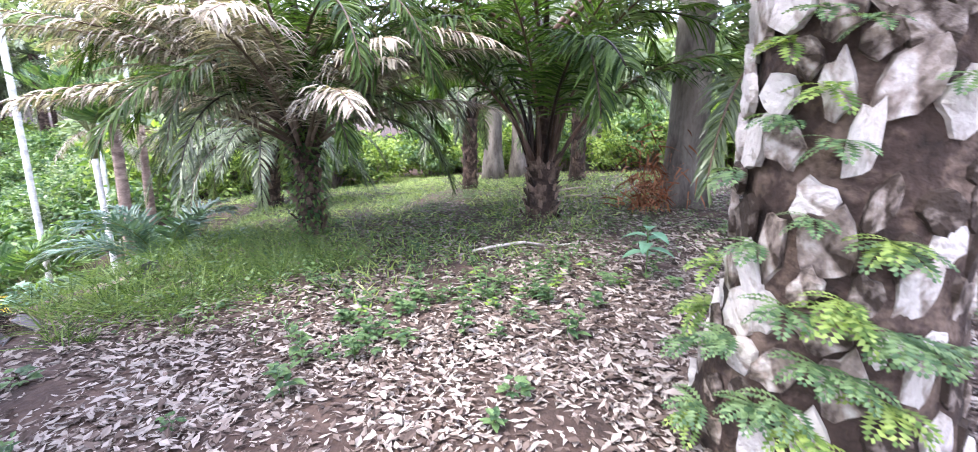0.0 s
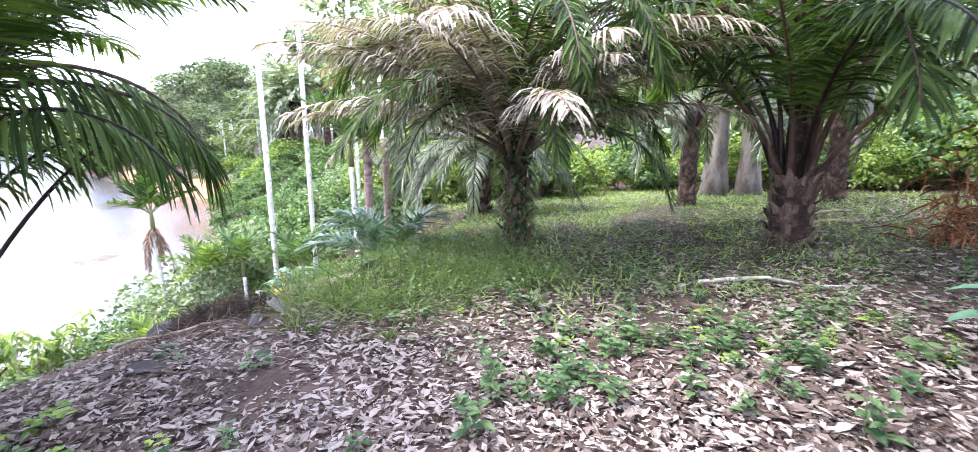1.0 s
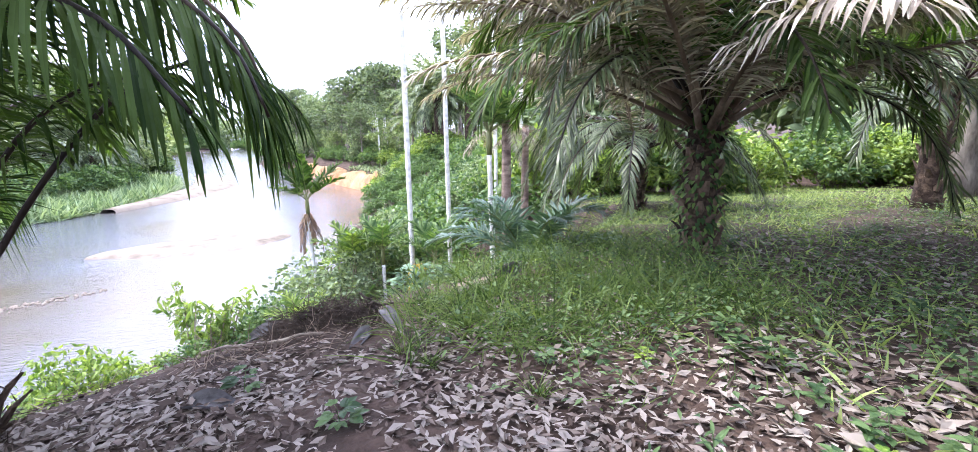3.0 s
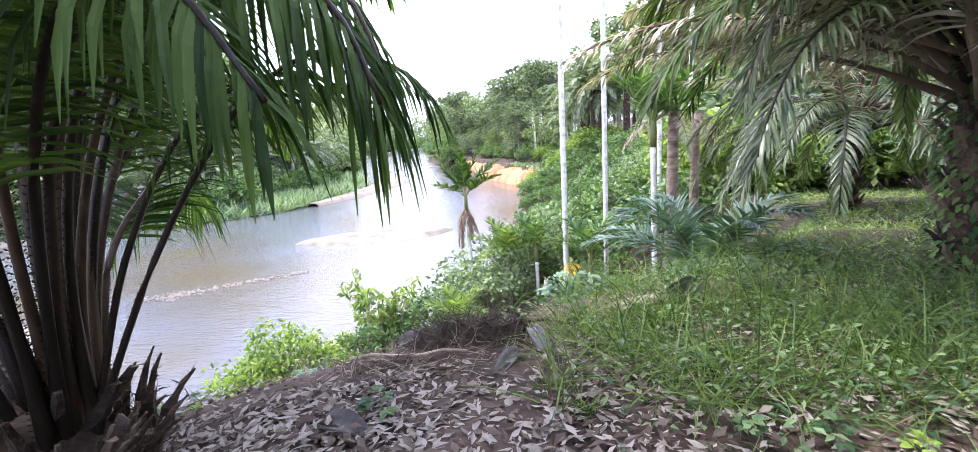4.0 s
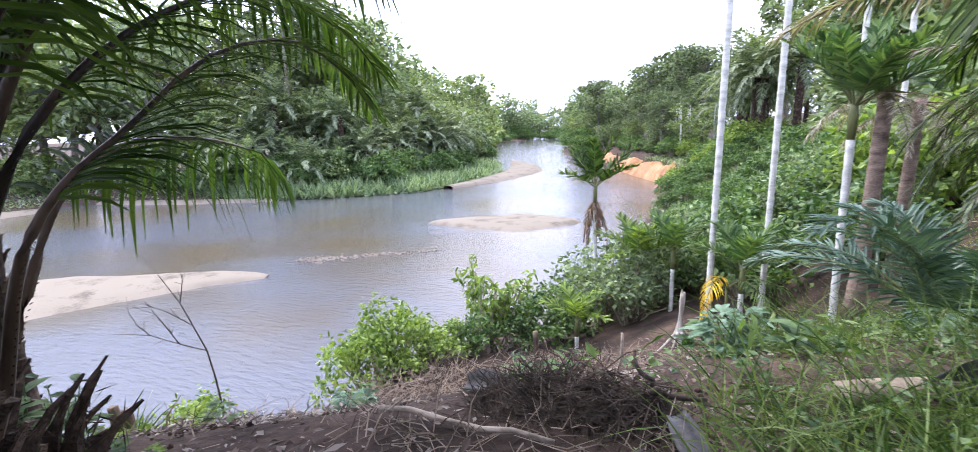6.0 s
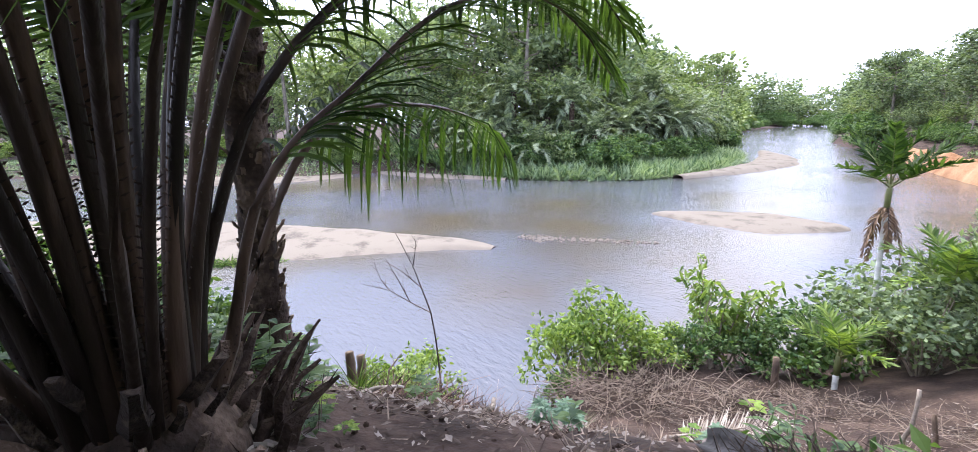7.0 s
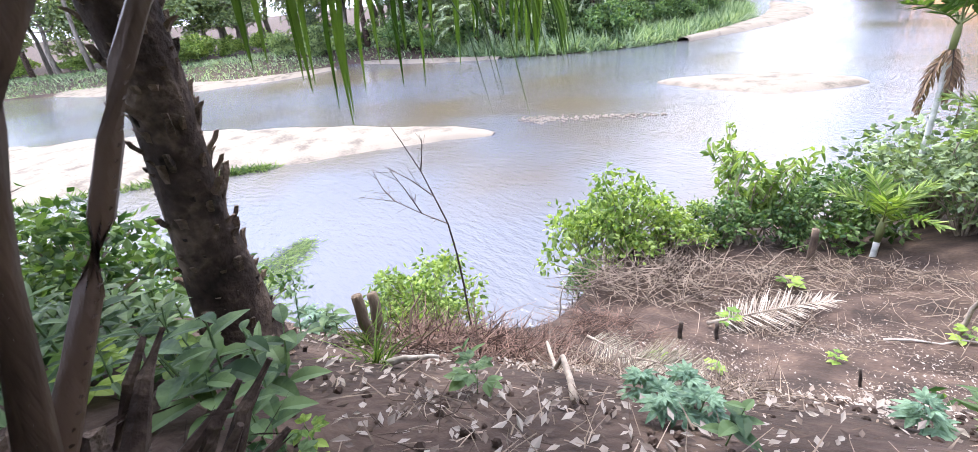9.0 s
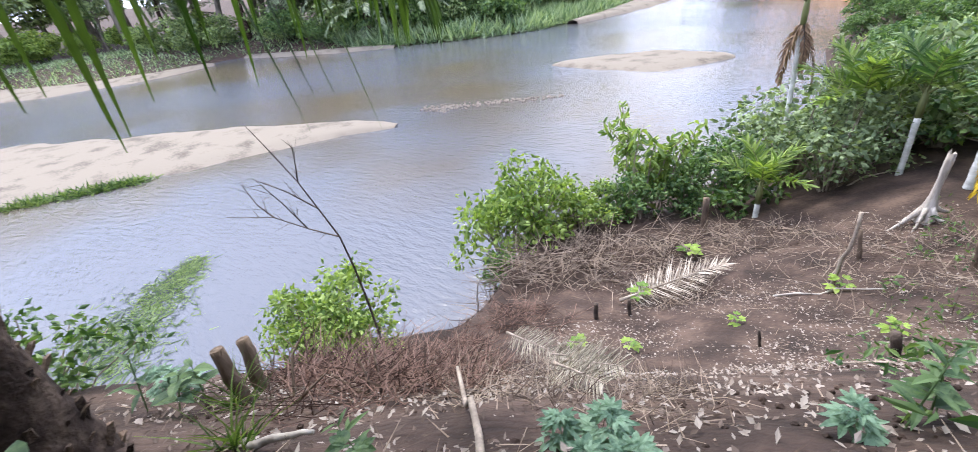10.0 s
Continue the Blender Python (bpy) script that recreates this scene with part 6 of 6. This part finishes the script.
# hollow bleached stump with spreading roots
def hollow_stump(x, y):
    z = ground_z(x, y)
    e = empty("tree_stump", Matrix.Translation((x, y, z)) @ Matrix.Diagonal((0.72, 0.72, 1.15, 1)), "bleached hollow white stump with spreading roots", "stump")
    s = Soup()
    sides = 12
    for i in range(9):
        u = i / 8
        for k in range(sides):
            a = 2 * math.pi * k / sides
            rad = 0.125 * (1.7 - 1.1 * min(1, u * 2.2)) + 0.03 * noise.noise((math.cos(a) * 2, math.sin(a) * 2, u * 3))
            if -2.2 < a - math.pi < -0.9 and 0.35 < u < 0.7:
                rad *= 0.55
            s.v.append(Vector((math.cos(a) * rad + 0.06 * u, math.sin(a) * rad, u * 1.1 + (0.12 * noise.noise((k * 0.9, 1, 1)) if i == 8 else 0))))
    for i in range(8):
        for k in range(sides):
            s.f.append((i * sides + k, i * sides + (k + 1) % sides, (i + 1) * sides + (k + 1) % sides, (i + 1) * sides + k))
    c = len(s.v)
    s.v.append(Vector((0.06, 0, 0.75)))
    for k in range(sides):
        s.f.append((8 * sides + k, 8 * sides + (k + 1) % sides, c))
    obj("stump_body", s.mesh("stump_body", WOOD_WHITE, True), e)
    for az, ln in ((205, 0.9), (160, 0.5), (250, 0.55), (310, 0.4), (20, 0.45)):
        a = radians(az)
        rt = Soup()
        pts = []
        for k in range(6):
            u = k / 5
            px, py = math.cos(a) * (0.1 + ln * u), math.sin(a + 0.3 * u) * (0.1 + ln * u)
            pts.append(Vector((px, py, ground_z(x + px, y + py) - z + 0.22 * (1 - u) ** 2 + 0.01)))
        rt.tube(pts, [0.06, 0.05, 0.036, 0.028, 0.02, 0.01], 7)
        obj("root", rt.mesh("root", WOOD_WHITE, True), e)


hollow_stump(0.58, 11.3)


# brush heaps of dry twigs, each a joined tangle
def brush(name, label, cx, cy, rx, ry, h, count, mat, seed, ln=(0.2, 0.7), rad=0.004, up=0.15, turn=0.0, gaps=-0.08):
    r = random.Random(seed)
    s = Soup()
    for _ in range(count):
        a = r.uniform(0, 6.28)
        k = math.sqrt(r.random())
        ox, oy = math.cos(a) * k * rx, math.sin(a) * k * ry
        x, y = cx + ox * math.cos(turn) - oy * math.sin(turn), cy + ox * math.sin(turn) + oy * math.cos(turn)
        clump = noise.noise((x * 2.0, y * 2.0, seed * 1.7))
        if clump + r.uniform(-0.3, 0.3) < gaps:
            continue
        z = ground_z(x, y) + h * (1 - k * k) * r.random() * (0.75 + clump)
        d = rnd_dir(r, up)
        d.z *= 0.6
        l = r.uniform(*ln)
        p = Vector((x, y, z))
        q = p + d * l
        q.z = max(q.z, ground_z(q.x, q.y) + 0.01)
        s.tube([p, p.lerp(q, 0.5) + rnd_dir(r) * l * 0.12, q], [rad * r.uniform(0.7, 1.6), rad, rad * 0.4], 4, False)
    return tagged(obj(name, s.mesh(name, mat)), label, "brush heap", kind="stuff")


brush("brush_heap", "tangle of dry reddish-brown brush on the slope", -3.95, 3.6, 1.7, 0.75, 0.42, 3800, BRUSH_RED, 1, (0.12, 0.6), 0.0038, turn=1.95)
brush("brush_heap", "tangle of dry reddish-brown brush on the slope", -2.75, 2.5, 0.8, 0.4, 0.25, 1100, BRUSH_RED, 21, (0.1, 0.45), 0.003, turn=1.6)
brush("brush_heap", "tangle of dry reddish-brown brush on the slope", -4.5, 6.1, 0.9, 0.5, 0.3, 700, BRUSH_RED, 2, turn=0.6)
brush("brush_heap", "tangle of dry grey twigs on the slope", -2.4, 3.6, 1.3, 0.7, 0.1, 900, TWIG, 3, (0.1, 0.5), 0.0024, turn=1.9)
brush("brush_heap", "tangle of dry grey twigs on the slope", -1.5, 2.9, 0.7, 0.45, 0.06, 500, TWIG, 22, (0.06, 0.35), 0.0018, turn=1.7)
brush("brush_heap", "tangle of dry grey twigs under the shrubs", -5.0, 7.9, 1.5, 0.9, 0.6, 1000, TWIG, 4, (0.3, 1.2), 0.007, turn=0.6)
brush("brush_heap", "tangle of dry grey twigs under the shrubs", -4.0, 9.6, 1.6, 0.9, 0.6, 850, TWIG, 5, (0.3, 1.2), 0.007, turn=0.5)
brush("dead_stems", "upright dead stems standing in the reddish brush", -3.1, 2.9, 1.1, 0.5, 0.05, 80, WOOD_BROWN, 33, (0.2, 0.6), 0.008, 1.8, turn=1.9)
brush("brush_heap", "fine pale dry sprigs over the reddish brush", -3.2, 3.0, 1.4, 0.7, 0.35, 420, TWIG, 34, (0.15, 0.5), 0.0016, 0.3, turn=1.9)
brush("brush_heap", "dark heap of roots and rotten twigs at the brink", 0.24, 1.76, 0.46, 0.26, 0.24, 1500, WOOD_DARK, 6, (0.05, 0.24), 0.0024, 0.4, gaps=-2)
brush("root_stubs", "upright dead roots and stalks on the dark heap", 0.2, 1.78, 0.42, 0.2, 0.1, 130, WOOD_DARK, 31, (0.1, 0.28), 0.005, 1.6, gaps=-2)
brush("brush_heap", "dry twigs at the foot of the heap", 0.15, 1.45, 0.8, 0.36, 0.08, 480, TWIG, 7, (0.08, 0.36), 0.0024, gaps=-0.3)
brush("brush_heap", "dry twigs about the stump on the bank", 0.8, 9.2, 1.9, 1.8, 0.16, 700, TWIG, 8, (0.2, 0.8), 0.0045)
brush("brush_heap", "dry twigs along the top of the brink", -1.15, 1.5, 0.8, 0.3, 0.05, 150, TWIG, 9, (0.06, 0.25), 0.0016, turn=0.3)
brush("brush_heap", "thin dry twigs scattered over the bench", -1.3, 8.4, 1.5, 1.2, 0.04, 260, TWIG, 41, (0.1, 0.5), 0.003)
brush("brush_heap", "thin dry twigs scattered over the bench", -0.3, 10.4, 1.6, 1.0, 0.06, 260, TWIG, 42, (0.15, 0.6), 0.004)
brush("brush_heap", "thin dry twigs scattered over the bench", -2.2, 10.9, 1.4, 0.8, 0.18, 500, TWIG, 43, (0.15, 0.8), 0.005)


# black fallen palm sheaths: curved boat-shaped pieces
def sheath(a, b, width, roll, label):
    a, b = Vector(a), Vector(b)
    s = Soup()
    ln = (b - a).length
    for i in range(9):
        u = i / 8
        w = width * (0.35 + 0.65 * math.sin(math.pi * min(1, 0.15 + u * 0.8)))
        for k in range(5):
            t = (k - 2) / 2
            for th in (0.0, 0.012):
                s.v.append(Vector((u * ln, t * w / 2, 0.35 * w * t * t + 0.06 * ln * math.sin(math.pi * u) - th)))
    for i in range(8):
        for k in range(4):
            q = i * 10 + k * 2
            s.f.append((q, q + 10, q + 12, q + 2))
            s.f.append((q + 1, q + 3, q + 13, q + 11))
        for k in (0, 8):
            q = i * 10 + k
            s.f.append((q, q + 1, q + 11, q + 10) if k == 0 else (q, q + 10, q + 11, q + 1))
    for i in (0, 8):
        for k in range(4):
            q = i * 10 + k * 2
            s.f.append((q, q + 2, q + 3, q + 1) if i == 0 else (q, q + 1, q + 3, q + 2))
    m = Matrix.Translation(a) @ (b - a).to_track_quat('X', 'Z').to_matrix().to_4x4() @ Matrix.Rotation(radians(roll), 4, 'X')
    return tagged(obj("palm_sheath", s.mesh("palm_sheath", SHEATH, True), None, m), label, "palm sheath", "fallen palm sheaths")


sheath((-0.42, 2.08, -0.11), (-0.02, 1.84, 0.07), 0.12, 40, "black curved palm sheath sticking out of the heap")
sheath((0.64, 1.66, 0.2), (0.77, 1.38, 0.12), 0.1, 20, "dark grey palm sheath leaning on the heap")
sheath((0.57, 1.5, 0.12), (0.45, 1.14, 0.13), 0.1, -15, "dark grey palm sheath lying on the litter")
sheath((1.6, 2.32, 0.12), (1.97, 2.56, 0.2), 0.14, 50, "black palm sheath lying in the grass")
sheath((-0.34, 0.7, 0.13), (-0.08, 0.6, 0.15), 0.13, 10, "dark crumpled palm sheath on the litter")
stick("gnarled_root", on(0.2, 1.75, 0.12), on(0.75, 1.85, 0.1), 0.018, 0.01, WOOD_DARK, "weathered gnarled root on the dark heap", "root", 0.1)
stick("gnarled_root", on(0.62, 1.8, 0.05), (0.46, 1.92, 0.26), 0.016, 0.009, WOOD_DARK, "dark broken root sticking up", "root", 0.1)
stick("fallen_log", on(1.25, 2.2, 0.03), on(1.95, 2.5, 0.05), 0.06, 0.05, WOOD_GREY, "weathered grey log in the grass", "log", 0.02)
stick("gnarled_root", on(-2.32, 1.52, 0.02), on(-2.1, 1.66, 0.1), 0.02, 0.008, WOOD_WHITE, "small pale root on the soil", "root", 0.1)

# dead fronds lying on the slope
def lying_frond(a, b, sc, label, mat, tilt=(0, -0.6, 1)):
    a, b = Vector(a), Vector(b)
    x = (b - a).normalized()
    y = Vector(tilt).cross(x).normalized()
    z = x.cross(y)
    m = Matrix.Translation(a) @ Matrix((x, y, z)).transposed().to_4x4() @ Matrix.Scale(sc, 4)
    e = empty("dead_frond", m, label, "dead frond", "dead fronds on the slope")
    ms = frond_meshes("lying_frond", 2.4, 88, 94, 60, 0.55, 0.1, 300, mat, WOOD_GREY, 0.02, 1.0, 0.1, 0.02, seg=2, lift=0.1)
    add_frond(e, ms, Matrix.Identity(4))


FROND_PALE = material("bleached_dead_leaflet", (0.24, 0.20, 0.16), (0.55, 0.49, 0.41), 2, 0.9, 0, island=0.6, fine=8)
lying_frond(on(-3.3, 7.4, 0.1), on(-2.0, 9.4, 0.22), 0.95, "bleached dead palm frond lying on the slope", FROND_PALE)
lying_frond(on(-3.9, 5.0, 0.36), on(-2.6, 4.5, 0.24), 0.58, "grey dead palm frond lying on the brush", FROND_GREY)
lying_frond(on(-3.1, 4.7, 0.3), on(-1.9, 4.0, 0.2), 0.58, "grey dead palm frond lying on the brush", FROND_GREY)
lying_frond(on(-2.6, 4.2, 0.26), on(-1.4, 3.3, 0.16), 0.6, "grey dead palm frond lying on the brush", FROND_GREY)
lying_frond(on(-2.2, 3.4, 0.22), on(-1.35, 2.6, 0.14), 0.5, "grey dead palm frond lying on the brush", FROND_GREY)
brush("brush_heap", "dry twigs under the dead frond", -2.9, 8.2, 1.1, 0.6, 0.3, 500, TWIG, 12, (0.2, 0.7), 0.005, turn=1.0)
# a tuft of grass by the stumps
tuft2 = Soup()
for _ in range(60):
    tuft2.blade(Vector((rr.gauss(0, 0.04), rr.gauss(0, 0.04), -0.02)), rnd_dir(rr, 1.6), rnd_dir(rr), rr.uniform(0.2, 0.5), 0.012, 0.7, 3)
tuft_me = tuft2.mesh("grass_tuft", GRASS)
for x, y, s in ((-2.4, 1.5, 0.8), (0.76, 1.0, 0.5), (0.92, 0.8, 0.45), (1.42, 0.3, 0.5), (-3.1, 1.7, 0.8), (2.1, 1.5, 0.9), (1.5, 1.9, 0.9), (2.4, 2.3, 1.0), (1.2, 1.4, 0.7), (1.75, 1.25, 0.8), (2.6, 1.2, 0.8)):
    tagged(obj("grass_tuft", tuft_me, None, Matrix.Translation(on(x, y)) @ Matrix.Rotation(rr.uniform(0, 6), 4, 'Z') @ Matrix.Scale(s, 4)), "upright tuft of green grass", "grass tuft", "grass tufts")


# pebbles of the shoal breaking the surface
peb = Soup()
rr = random.Random(81)
for i in range(300):
    u = rr.random() ** 2.2
    c = Vector((-30.9 + 9.5 * u, 31.6 + 6.6 * u, WATER_Z + 0.03))
    c += Vector((rr.gauss(0, 0.8), rr.gauss(0, 0.55), 0)) * (1.0 - 0.6 * u)
    sz = rr.uniform(0.05, 0.15)
    peb.tube([c - Vector((0, 0, 0.08)), c + Vector((0, 0, sz * 0.2)), c + Vector((0, 0, sz * 0.55))], [sz, sz * 0.95, sz * 0.4], 6)
tagged(obj("pebbles", peb.mesh("pebbles", SAND)), "pale wet pebbles breaking the river surface", "pebbles", kind="stuff")
